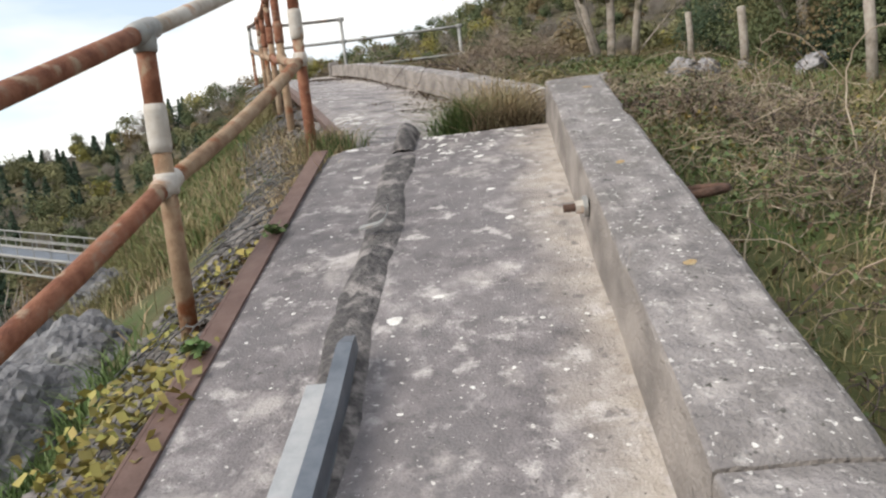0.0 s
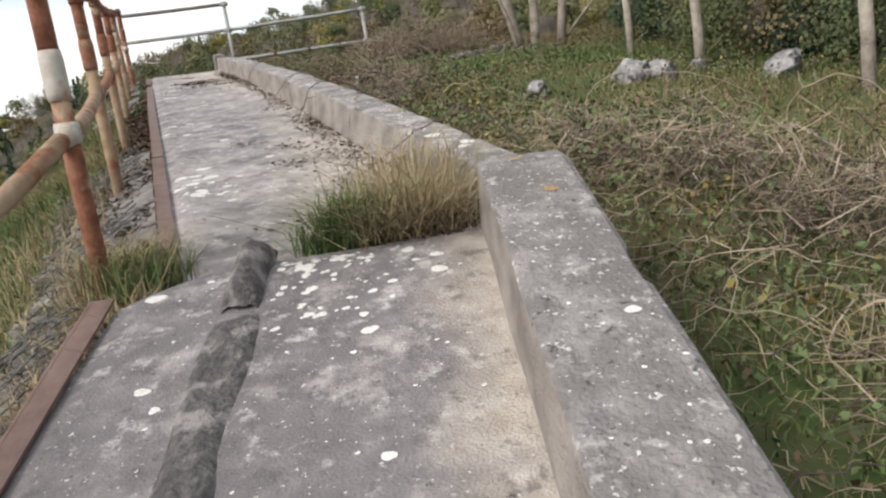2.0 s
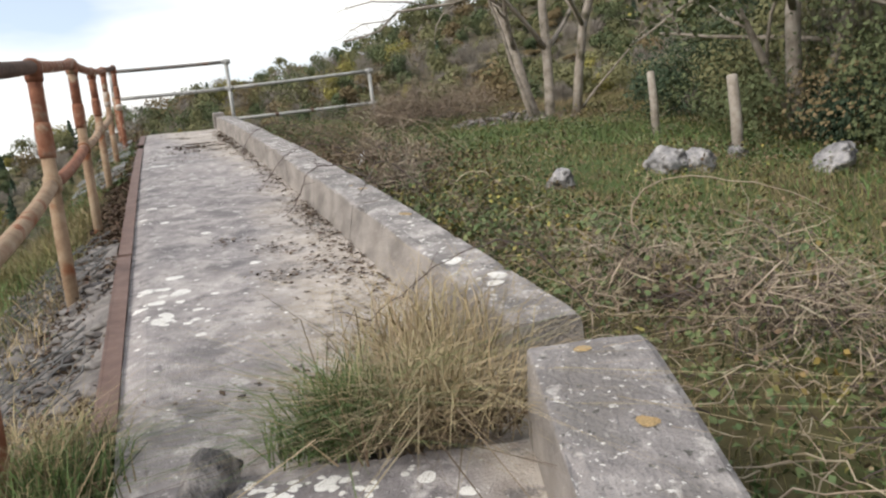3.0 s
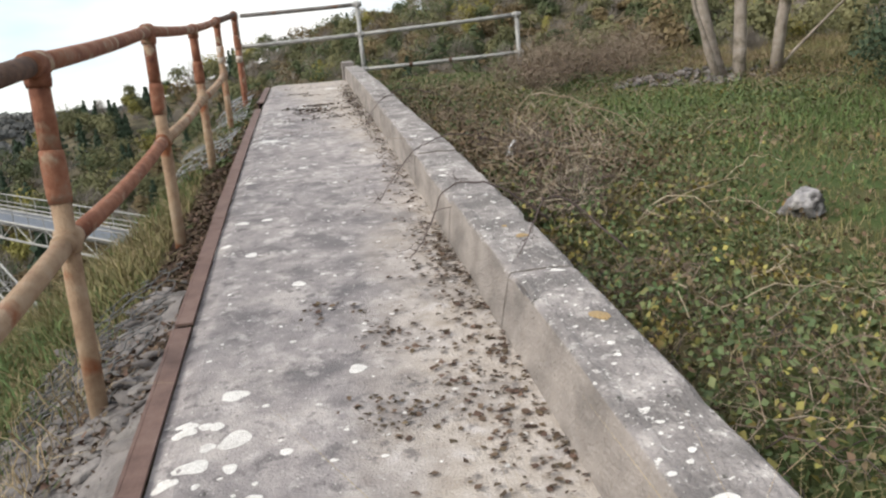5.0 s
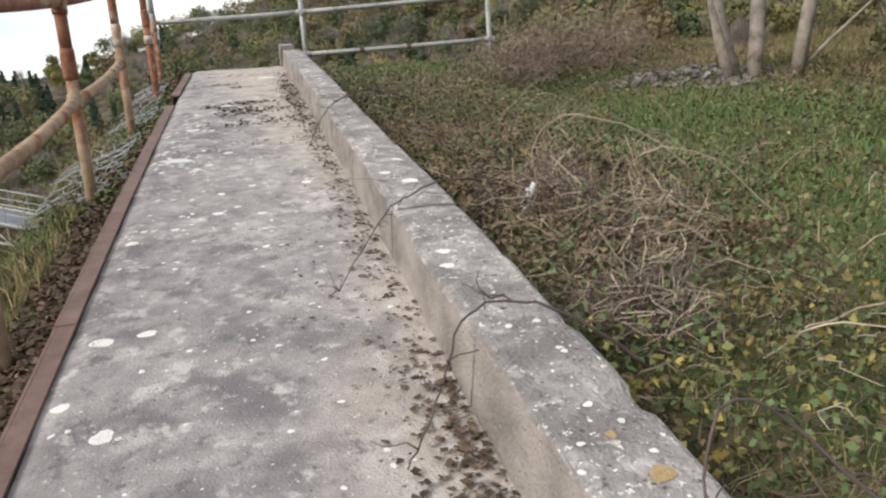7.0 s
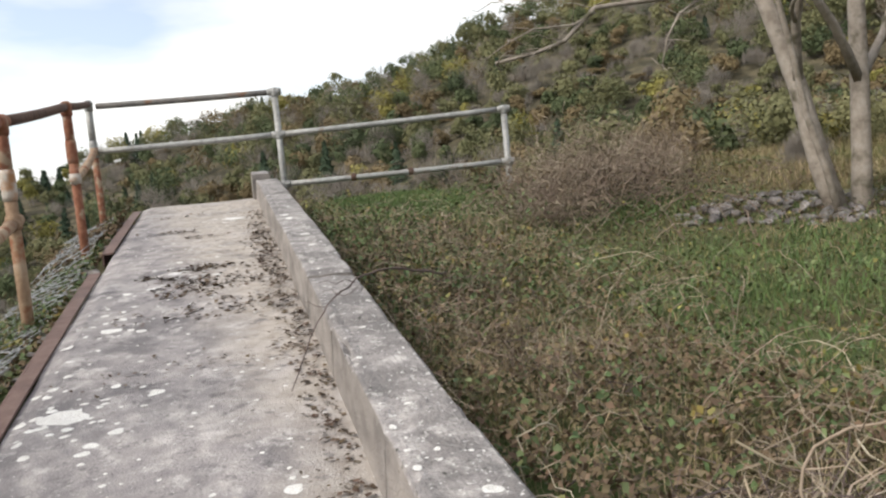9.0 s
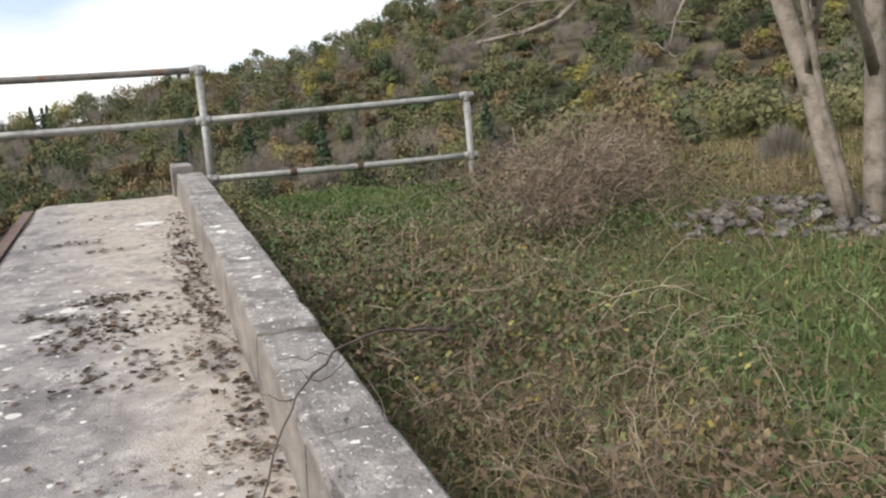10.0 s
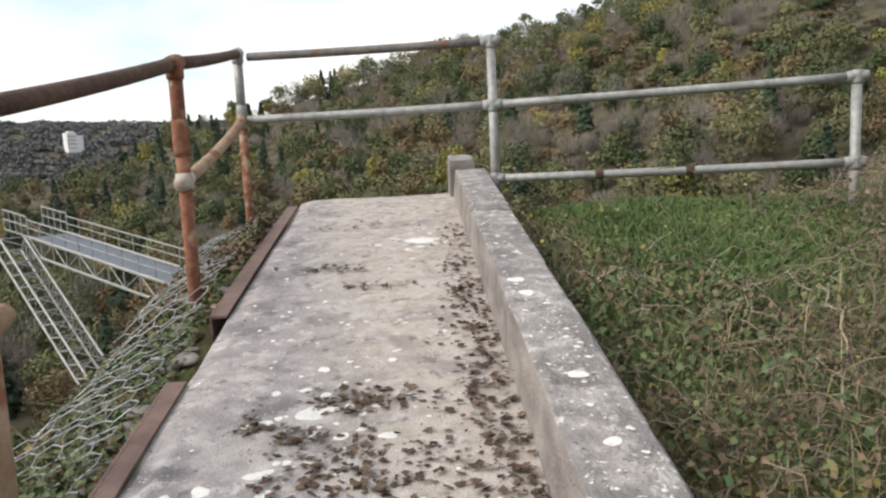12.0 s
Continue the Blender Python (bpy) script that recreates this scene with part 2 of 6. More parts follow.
def bare_where_steep(m):
    """Grey rock shows through where the ground is too steep for soil."""
    nd, ln = m.node_tree.nodes, m.node_tree.links
    bsdf = nd["Principled BSDF"]
    col = bsdf.inputs["Base Color"].links[0].from_socket
    geo, xyz, tc, ns, add, mr, mx, ramp = (nd.new("ShaderNodeNewGeometry"), nd.new("ShaderNodeSeparateXYZ"), nd.new("ShaderNodeTexCoord"), nd.new("ShaderNodeTexNoise"), nd.new("ShaderNodeMath"),
                                           nd.new("ShaderNodeMapRange"), nd.new("ShaderNodeMix"), nd.new("ShaderNodeValToRGB"))
    ln.new(geo.outputs["Normal"], xyz.inputs[0])
    ns.inputs["Scale"].default_value, ns.inputs["Detail"].default_value = 1.7, 9.0
    ln.new(tc.outputs["Object"], ns.inputs["Vector"])
    add.operation, add.inputs[1].default_value = "MULTIPLY_ADD", 0.5
    ln.new(ns.outputs["Fac"], add.inputs[0])
    ln.new(xyz.outputs[2], add.inputs[2])
    mr.inputs[1].default_value, mr.inputs[2].default_value = 1.02, 0.90
    ln.new(add.outputs[0], mr.inputs[0])
    e = ramp.color_ramp.elements
    e[0].position, e[0].color, e[1].position, e[1].color = 0.38, (0.05, 0.048, 0.045, 1), 0.64, (0.30, 0.29, 0.28, 1)
    ln.new(ns.outputs["Fac"], ramp.inputs["Fac"])
    mx.data_type = "RGBA"
    ln.new(mr.outputs[0], mx.inputs[0])
    ln.new(col, mx.inputs[6])
    ln.new(ramp.outputs["Color"], mx.inputs[7])
    ln.new(mx.outputs[2], bsdf.inputs["Base Color"])


bare_where_steep(SOIL)


def woodland_floor(m):
    """Dead leaves cover the ground of the woods across the valley."""
    nd, ln = m.node_tree.nodes, m.node_tree.links
    bsdf = nd["Principled BSDF"]
    col = bsdf.inputs["Base Color"].links[0].from_socket
    tc, far, mr, ns, ramp, mx = nd.new("ShaderNodeTexCoord"), nd.new("ShaderNodeVectorMath"), nd.new("ShaderNodeMapRange"), nd.new("ShaderNodeTexNoise"), nd.new("ShaderNodeValToRGB"), nd.new("ShaderNodeMix")
    far.operation = "LENGTH"
    ln.new(tc.outputs["Object"], far.inputs[0])
    mr.inputs[1].default_value, mr.inputs[2].default_value = 30.0, 48.0
    ln.new(far.outputs["Value"], mr.inputs[0])
    ns.inputs["Scale"].default_value, ns.inputs["Detail"].default_value = 0.35, 9.0
    ln.new(tc.outputs["Object"], ns.inputs["Vector"])
    ln.new(ns.outputs["Fac"], ramp.inputs["Fac"])
    e = ramp.color_ramp.elements
    e[0].position, e[0].color, e[1].position, e[1].color = 0.36, (0.045, 0.042, 0.026, 1), 0.66, (0.13, 0.11, 0.068, 1)
    mx.data_type = "RGBA"
    ln.new(mr.outputs[0], mx.inputs[0])
    ln.new(col, mx.inputs[6])
    ln.new(ramp.outputs["Color"], mx.inputs[7])
    ln.new(mx.outputs[2], bsdf.inputs["Base Color"])


woodland_floor(SOIL)
ROCK = surface("grey_limestone", [(0.05, 0.05, 0.053), (0.12, 0.12, 0.127), (0.20, 0.20, 0.208), (0.33, 0.325, 0.32)], 7, 1.6, 0.9, 0.8, 40, random_from="object", spread=0.12, dirt=(0.10, 0.095, 0.07), dirt_at=(0.56, 0.7))
PALE_ROCK = surface("pale_limestone", [(0.13, 0.127, 0.13), (0.27, 0.263, 0.27), (0.42, 0.405, 0.405), (0.58, 0.565, 0.555)], 9, 2.5, 0.9, 1.0, 30, random_from="object", spread=0.2, dirt=(0.09, 0.085, 0.085), dirt_at=(0.49, 0.60))
RUBBLE = surface("broken_rubble", [(0.07, 0.064, 0.06), (0.14, 0.127, 0.12), (0.21, 0.193, 0.185), (0.34, 0.32, 0.305)], 12, 3, 0.9, 0.9, 40, random_from="object", spread=0.4)
DULL_TUBE = surface("dark_weathered_tube", [(0.10, 0.095, 0.09), (0.17, 0.16, 0.15), (0.24, 0.22, 0.205)], 18, 3, 0.7, 0.2, 150, dirt=(0.17, 0.10, 0.065), dirt_at=(0.52, 0.66))
TWIG = surface("dead_brown_twig", [(0.10, 0.075, 0.055), (0.17, 0.13, 0.10), (0.26, 0.205, 0.16)], 5, 1.5, 0.85, 0.0, random_from="island", spread=0.35)
WIRE = surface("galvanised_wire", [(0.20, 0.20, 0.20), (0.36, 0.37, 0.38), (0.50, 0.51, 0.52)], 30, 6, 0.5, 0.0, metal=0.4)
WIRE_OLD = surface("weathered_grey_wire", [(0.06, 0.06, 0.06), (0.11, 0.11, 0.11), (0.17, 0.17, 0.17)], 30, 6, 0.8, 0.0)
GREEN_GRASS = surface("green_grass", [(0.070, 0.115, 0.036), (0.112, 0.168, 0.056), (0.165, 0.215, 0.085)], 3, 0.8, 0.7, 0.0, random_from="island", spread=0.35)
DRY_GRASS = surface("dry_grass", [(0.22, 0.17, 0.09), (0.34, 0.27, 0.16), (0.46, 0.38, 0.25)], 3, 0.8, 0.85, 0.0, random_from="island", spread=0.35)
OLIVE_GRASS = surface("faded_grass", [(0.12, 0.115, 0.045), (0.18, 0.165, 0.07), (0.24, 0.21, 0.10)], 3, 0.8, 0.8, 0.0, random_from="island", spread=0.35)
BRAMBLE_LEAF = surface("bramble_leaf", [(0.050, 0.082, 0.030), (0.088, 0.122, 0.046), (0.145, 0.165, 0.070)], 6, 1.2, 0.6, 0.0, random_from="island", spread=0.4, dirt=(0.20, 0.15, 0.04), dirt_at=(0.56, 0.66))
YELLOW_LEAF = surface("yellowing_leaf", [(0.20, 0.165, 0.05), (0.30, 0.26, 0.075), (0.22, 0.23, 0.08)], 6, 2, 0.6, 0.0, random_from="island", spread=0.35)
BROWN_LEAF = surface("withered_leaf", [(0.085, 0.058, 0.034), (0.14, 0.10, 0.06), (0.21, 0.155, 0.10)], 6, 2, 0.8, 0.0, random_from="island", spread=0.4)
CANE = surface("dry_bramble_cane", [(0.20, 0.15, 0.10), (0.33, 0.27, 0.20), (0.46, 0.40, 0.32)], 5, 1.5, 0.85, 0.0, random_from="island", spread=0.35)
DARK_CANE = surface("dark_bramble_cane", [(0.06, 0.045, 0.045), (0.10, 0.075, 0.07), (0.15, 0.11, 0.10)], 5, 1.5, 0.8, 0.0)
BARK = surface("pale_grey_bark", [(0.17, 0.14, 0.115), (0.30, 0.26, 0.22), (0.40, 0.355, 0.31)], 10, 2, 0.9, 0.7, 40, dirt=(0.10, 0.09, 0.06), dirt_at=(0.56, 0.7))
POST_WOOD = surface("silvered_fence_wood", [(0.20, 0.17, 0.14), (0.33, 0.29, 0.25), (0.42, 0.38, 0.33)], 12, 3, 0.9, 0.6, 50)
WOODS = {
    "olive": surface("olive_foliage", [(0.072, 0.080, 0.036), (0.138, 0.140, 0.066), (0.225, 0.214, 0.105)], 0.16, 0.05, 0.8, 0.0, random_from="island", spread=0.11),
    "green": surface("green_foliage", [(0.042, 0.062, 0.030), (0.082, 0.104, 0.048), (0.138, 0.156, 0.072)], 0.16, 0.05, 0.8, 0.0, random_from="island", spread=0.11),
    "rust": surface("rusty_autumn_foliage", [(0.095, 0.072, 0.038), (0.165, 0.124, 0.064), (0.235, 0.180, 0.095)], 0.16, 0.05, 0.8, 0.0, random_from="island", spread=0.11),
    "yellow": surface("yellow_autumn_foliage", [(0.150, 0.144, 0.037), (0.225, 0.206, 0.056), (0.300, 0.263, 0.081)], 0.16, 0.05, 0.8, 0.0, random_from="island", spread=0.11),
    "grey": surface("bare_grey_twigs", [(0.150, 0.131, 0.112), (0.225, 0.200, 0.175), (0.325, 0.288, 0.250)], 0.16, 0.05, 0.9, 0.0, random_from="island", spread=0.11),
    # Dark conifers; also colours many wood-edge bushes darker in place of shade.
    "conifer": surface("conifer_and_shaded_foliage", [(0.022, 0.040, 0.025), (0.037, 0.060, 0.035), (0.056, 0.083, 0.045)], 0.16, 0.05, 0.8, 0.0, random_from="island", spread=0.11),
}
# Aerial haze over the far ridge is put into this greyed canopy colour.
FAR_WOODS = surface("hazed_distant_canopy", [(0.10, 0.104, 0.10), (0.13, 0.133, 0.127), (0.165, 0.165, 0.155)], 0.05, 0.01, 0.9, 0.0, random_from="island", spread=0.05)
FAR_GREY = surface("far_building_render", [(0.62, 0.62, 0.62), (0.72, 0.72, 0.72), (0.78, 0.78, 0.78)], 0.5, 0.05, 0.8, 0.0)
FAR_PANE = surface("far_window_glass", [(0.10, 0.11, 0.13), (0.14, 0.15, 0.17), (0.18, 0.19, 0.21)], 0.5, 0.05, 0.3, 0.0)
WHITE_PLASTIC = surface("white_plastic", [(0.70, 0.72, 0.74), (0.80, 0.82, 0.83), (0.84, 0.85, 0.86)], 10, 3, 0.4, 0.0)


# ---- mesh helpers ----
class Build:
    """Collects vertices and faces of one mesh."""

    def __init__(self):
        self.v, self.f = [], []

    def add(self, verts, faces):
        k = len(self.v)
        self.v += [tuple(p) for p in verts]
        self.f += [tuple(i + k for i in f) for f in faces]

    def tube(self, path, radius, n=8, cap=True, wobble=0.0, rng=None):
        """A tube along a path; radius a number or one for each point."""
        path = [Vector(p) for p in path]
        rad = radius if isinstance(radius, (list, tuple)) else [radius] * len(path)
        side = None
        vs, fs = [], []
        for i, p in enumerate(path):
            d = (path[min(i + 1, len(path) - 1)] - path[max(i - 1, 0)]).normalized()
            if side is None:
                side = d.orthogonal().normalized()
            side = (side - d * side.dot(d)).normalized()
            up = d.cross(side)
            for j in range(n):
                a = 2 * math.pi * j / n
                r = rad[i] * (1 + (rng.uniform(-wobble, wobble) if rng else 0))
                vs.append(p + (side * math.cos(a) + up * math.sin(a)) * r)
        for i in range(len(path) - 1):
            for j in range(n):
                k = (j + 1) % n
                fs.append((i * n + j, i * n + k, (i + 1) * n + k, (i + 1) * n + j))
        if cap:
            fs.append(tuple(reversed(range(n))))
            fs.append(tuple(range((len(path) - 1) * n, len(path) * n)))
        self.add(vs, fs)
        return self

    def box(self, x0, x1, y0, y1, z0, z1, bevel=0.0, m=None):
        b = bmesh.new()
        bmesh.ops.create_cube(b, size=1)
        for v in b.verts:
            v.co = Vector((x0 + (v.co.x + 0.5) * (x1 - x0), y0 + (v.co.y + 0.5) * (y1 - y0), z0 + (v.co.z + 0.5) * (z1 - z0)))
        if bevel:
            bmesh.ops.bevel(b, geom=b.edges[:], offset=bevel, segments=1, affect="EDGES")
        if m:
            b.transform(m)
        b.verts.index_update()
        self.add([v.co[:] for v in b.verts], [[v.index for v in f.verts] for f in b.faces])
        b.free()
        return self


def mesh_of(name, build, material, smooth=False):
    me = bpy.data.meshes.new(name)
    me.from_pydata(build.v, [], build.f)
    me.materials.append(material)
    if smooth:
        me.polygons.foreach_set("use_smooth", [True] * len(me.polygons))
    me.update()
    return me


def part(name, build, material, parent, label="", smooth=False, at=None):
    ob = new(name, mesh_of(name, build, material, smooth))
    ob.parent = parent
    if at is not None:
        ob.matrix_basis = at
    return tagged(ob, label)


def thing(name, build, material, label, category, group="", kind="", smooth=False, at=None):
    ob = new(name, mesh_of(name, build, material, smooth) if build else None)
    if at is not None:
        ob.matrix_basis = at
    return tagged(ob, label, category, group, kind)


def array_mesh(name, verts, tris, material):
    """A mesh from arrays: verts (n, 3), tris (m, 3)."""
    me = bpy.data.meshes.new(name)
    me.vertices.add(len(verts))
    me.vertices.foreach_set("co", np.asarray(verts, dtype=np.float32).ravel())
    me.loops.add(len(tris) * 3)
    me.loops.foreach_set("vertex_index", np.asarray(tris, dtype=np.int32).ravel())
    me.polygons.add(len(tris))
    me.polygons.foreach_set("loop_start", np.arange(0, len(tris) * 3, 3, dtype=np.int32))
    me.materials.append(material)
    me.update(calc_edges=True)
    me.validate()
    return me


def stuff(name, arrays, material, label, category, kind="stuff"):
    vs, ts, k = [], [], 0
    for v, t in arrays:
        vs.append(v)
        ts.append(t + k)
        k += len(v)
    return tagged(new(name, array_mesh(name, np.concatenate(vs), np.concatenate(ts), material)), label, category, kind=kind)


# ---- plan ----
# The upper flight runs along s (metres uphill) and u (metres to the right); the lower flight bends away at s = BEND.
TURN_UPPER, BEND, SKEW = math.atan2(0.234, 0.972), -1.93, 0.32
DX, DY = -0.234 / math.hypot(0.234, 0.972), 0.972 / math.hypot(0.234, 0.972)
UPPER = Matrix.Translation((0, 7.4, 0)) @ Matrix.Rotation(TURN_UPPER, 4, "Z")
SLAB_L, SLAB_R, KERB_R = -1.03, 0.228, 0.53


def kerb_z(s):
    return 2.555 + 0.195 * s - 0.0027 * s * s


def slab_z(s):
    return kerb_z(s) - 0.25


def kerb_lean(s):
    """How far the kerb's inner arris stands back from its foot."""
    return 0.014 + 0.040 * float(smooth_step(2.4, -0.5, s))


def kerb_inner(s):
    return SLAB_R + 0.007 * float(smooth_step(1.0, 4.0, s))


def kerb_outer(s):
    return 0.505 + 0.05 * float(smooth_step(5.0, 1.5, s))


def to_plan(x, y):
    qx, qy = x, y - 7.4
    s, u = qx * DX + qy * DY, qx * DY - qy * DX
    return s, u - SKEW * np.minimum(s - BEND, 0)


def to_world(s, u):
    u = u + SKEW * np.minimum(s - BEND, 0)
    return s * DX + u * DY, 7.4 + s * DY - u * DX


def smooth_step(a, b, x):
    t = np.clip((x - a) / (b - a), 0, 1)
    return t * t * (3 - 2 * t)


def path_z(s):
    top = slab_z(np.minimum(s, 11.0))
    return np.where(s < BEND, 1.945 + 0.319 * (s - BEND), top)


def waves(x, y, f, seed):
    """Smooth unevenness in -1..1 from a few sines."""
    r = np.random.RandomState(seed)
    out = 0
    for i in range(6):
        a, p, k = r.uniform(0, 6.28), r.uniform(0, 6.28), f * r.uniform(0.6, 1.9)
        out = out + np.sin((x * math.cos(a) + y * math.sin(a)) * k + p) / 6
    return out * 1.6


RIDGE_AZ = [-180, -100, -60, -45, -38, -34, -31, -24, -18, -13, -7, 0.5, 9.5, 18, 40, 90, 180]
RIDGE_EL = [1, 0, 0, -3.6, -2.4, -0.3, 1.9, 3.1, 4.8, 6.5, 8.2, 9.9, 12.2, 12.8, 14.2, 14, 1]


def ground_z(x, y):
    """The height of the ground: the path's shelf, the cliff beside it, the valley and the wooded hill across it."""
    s, u = to_plan(x, y)
    crest = s - 0.55 * np.maximum(u - 3.6, 0)
    shelf = path_z(s) - 0.1 - 0.35 * smooth_step(9.6, 12.0, crest) - 0.55 * np.maximum(crest - 10.9, 0)
    right = np.maximum(u - 6.5, 0)
    z = shelf + 0.05 * waves(x, y, 1.6, 1) + 0.32 * right * smooth_step(9, 3, s) + 0.16 * np.exp(-((u - 2.6) / 1.5) ** 2) * waves(x, y, 0.8, 2)
    left = np.maximum(-1.12 - u, 0)
    drop = 0.45 * np.minimum(left, 0.75) + 0.65 * np.clip(left - 0.75, 0, 1.4) + 1.7 * np.maximum(left - 2.15, 0)
    steep = 0.4 * np.minimum(left, 0.62) + 1.9 * np.maximum(left - 0.62, 0)
    drop = drop + (steep - drop) * smooth_step(3.2, 5.0, s)
    z = z - drop * (1 + 0.12 * waves(x, y, 1.3, 3))
    under = smooth_step(SLAB_L - 0.06, SLAB_L + 0.1, u) * smooth_step(KERB_R + 0.02, KERB_R - 0.12, u) * (s < 10.9)
    z = z - 0.3 * under
    rx, ry = x + 1.0, y - 9.0
    r = np.hypot(rx, ry)
    az = np.degrees(np.arctan2(rx, ry))
    top = 4 + 220 * np.tan(np.radians(np.interp(az, RIDGE_AZ, RIDGE_EL)))
    rise = np.clip((r - 45) / 175, 0, 1)
    hill = -24 + (top + 24) * rise ** 0.9 - 0.25 * np.maximum(r - 225, 0) + 2.5 * waves(x, y, 0.06, 4) * smooth_step(50, 90, r)
    far_top = 4 + 850 * math.tan(radians(3.0))
    far = -40 + (far_top + 40) * smooth_step(350, 850, r) - 0.1 * np.maximum(r - 900, 0) + 6 * waves(x, y, 0.011, 6) * smooth_step(400, 700, r)
    hill = np.where(r > 220, np.maximum(hill, far), hill)
    near = np.maximum(z, -24)
    return np.maximum(near, hill * smooth_step(30, 48, r) + near * (1 - smooth_step(30, 48, r)))


# ---- ground ----
def ground_sheet():
    n, a, k = 330, 4.0, 0.0405
    line = np.array([a * math.sinh(k * (i - n / 2)) for i in range(n + 1)])
    gu, gs = np.meshgrid(line - 0.3, line + 4.0)
    x = gs * DX + gu * DY
    y = 7.4 + gs * DY - gu * DX
    z = ground_z(x, y)
    v = np.stack([x, y, z], -1).reshape(-1, 3)
    i = np.arange((n + 1) * (n + 1)).reshape(n + 1, n + 1)
    q = np.stack([i[:-1, :-1], i[:-1, 1:], i[1:, 1:], i[1:, :-1]], -1).reshape(-1, 4)
    t = np.concatenate([q[:, [0, 1, 2]], q[:, [0, 2, 3]]])
    me = array_mesh("ground", v, t, SOIL)
    me.polygons.foreach_set("use_smooth", [True] * len(me.polygons))
    return tagged(new("ground", me), "grassy hillside falling to a wooded valley", "ground", kind="structure")


ground_sheet()


from mathutils.bvhtree import BVHTree

# ---- the concrete flights ----
def slab(name, s0, s1, left, right, height, thick, at, label, seed, taper=0.0, round_end=0.0, skew=0.0, material=None):
    """A cast slab: an uneven top with worn edges, sides and underside."""
    ns, nu = max(8, int((s1 - s0) / 0.12)), 14
    b = Build()
    rows = []
    for i in range(ns + 1):
        s = s0 + (s1 - s0) * i / ns
        grow = skew * (1 - (s - s0) / (s1 - s0)) ** 6
        l = left + taper * (s1 - s)
        r = right(s) if callable(right) else right
        e = min(s - s0, s1 - s)
        row = []
        for j in range(nu + 1):
            f = j / nu
            uu = l + (r - l) * f
            ss = s - grow * (uu - l)
            if round_end and s1 - s < round_end and f < 0.25:
                ss = s - (0.25 - f) * round_end * 1.6 * (1 - (s1 - s) / round_end)
            z = height(ss) + 0.008 * noise.noise((uu * 1.7 + seed, ss * 1.3, 0)) + 0.004 * noise.noise((uu * 7, ss * 7, seed))
            z -= 0.02 * max(0, 1 - f * nu / 1.0) + 0.03 * max(0, 1 - e / 0.06)
            row.append((uu + 0.006 * noise.noise((ss * 4, seed, 1)) * (f == 0), ss + 0.02 * noise.noise((uu * 5, seed, 3)) * (e < 0.01), z))
        rows.append(row)
    top = [p for row in rows for p in row]
    w = nu + 1
    faces = [(i * w + j, i * w + j + 1, (i + 1) * w + j + 1, (i + 1) * w + j) for i in range(ns) for j in range(nu)]
    loop = [j for j in range(w)] + [i * w + nu for i in range(1, ns + 1)] + [ns * w + j for j in range(nu - 1, -1, -1)] + [i * w for i in range(ns - 1, 0, -1)]
    base = len(top)
    low = [(top[i][0], top[i][1], top[i][2] - thick) for i in loop]
    m = len(loop)
    faces += [(loop[(i + 1) % m], loop[i], base + i, base + (i + 1) % m) for i in range(m)]
    faces.append(tuple(base + i for i in reversed(range(m))))
    b.add(top + low, faces)
    return thing(name, b, material or CONCRETE, label, "path", kind="structure", at=at)


slab("path_upper", -2.0, 10.72, SLAB_L, SLAB_R + 0.01, slab_z, 0.3, UPPER, "weathered grey concrete path sloping uphill", 3.1, round_end=0.3, skew=0.34)
LOWER = Matrix.Translation((-0.02, 5.07, 0)) @ Matrix.Rotation(-math.atan(0.075), 4, "Z")


def lower_z(s):
    return 1.965 + 0.304 * s


slab("path_lower", -6.2, 0.02, -0.675, lambda s: 0.67 + 0.012 * s, lower_z, 0.3, LOWER, "steep grey concrete path with dark stains", 7.7, taper=-0.02, round_end=0.35, material=CONCRETE_LOWER)


def kerb_block(s0, s1, inner, outer, height, rise, seed, lean):
    """One length of cast kerb with chipped arrises."""
    b = Build()
    ns = max(4, int((s1 - s0) / 0.07))
    prof = [(0, -0.12), (0, 0.0), (0, rise - 0.016), (0.006, rise - 0.005), (0.018, rise), (0.12, rise + 0.003), (0.24, rise), (0.60, rise + 0.004), (0.93, rise - 0.002), (0.985, rise - 0.016), (1, rise - 0.05), (1, -0.12)]
    n = len(prof)
    for i in range(ns + 1):
        s = s0 + (s1 - s0) * i / ns
        e = min(s - s0, s1 - s)
        vs = []
        for k, (f, h) in enumerate(prof):
            chip = max(0.0, noise.noise((s * 7, k * 0.4, seed)) - 0.30) * 0.06 * (1 if k in (3, 4, 8, 9) else 0.0)
            w = outer(s) - inner(s)
            x = inner(s) + f * w + (lean(s) * (1 - f) * min(1, max(0, h / rise)) ** 0.8 if k < 8 else 0) + chip * (0.8 if k < 5 else -0.8) + 0.005 * noise.noise((s * 2.2, k, seed + 5))
            z = height(s) + h - chip * (k > 1) * 0.8 - 0.014 * max(0, 1 - e / 0.03) * (1 < k < 11) + 0.005 * noise.noise((s * 3, f * 4, seed))
            vs.append((x, s, z))
        b.v += vs
    for i in range(ns):
        for k in range(n - 1):
            b.f.append((i * n + k, (i + 1) * n + k, (i + 1) * n + k + 1, i * n + k + 1))
    b.f.append(tuple(range(n)))
    b.f.append(tuple(ns * n + k for k in reversed(range(n))))
    return b


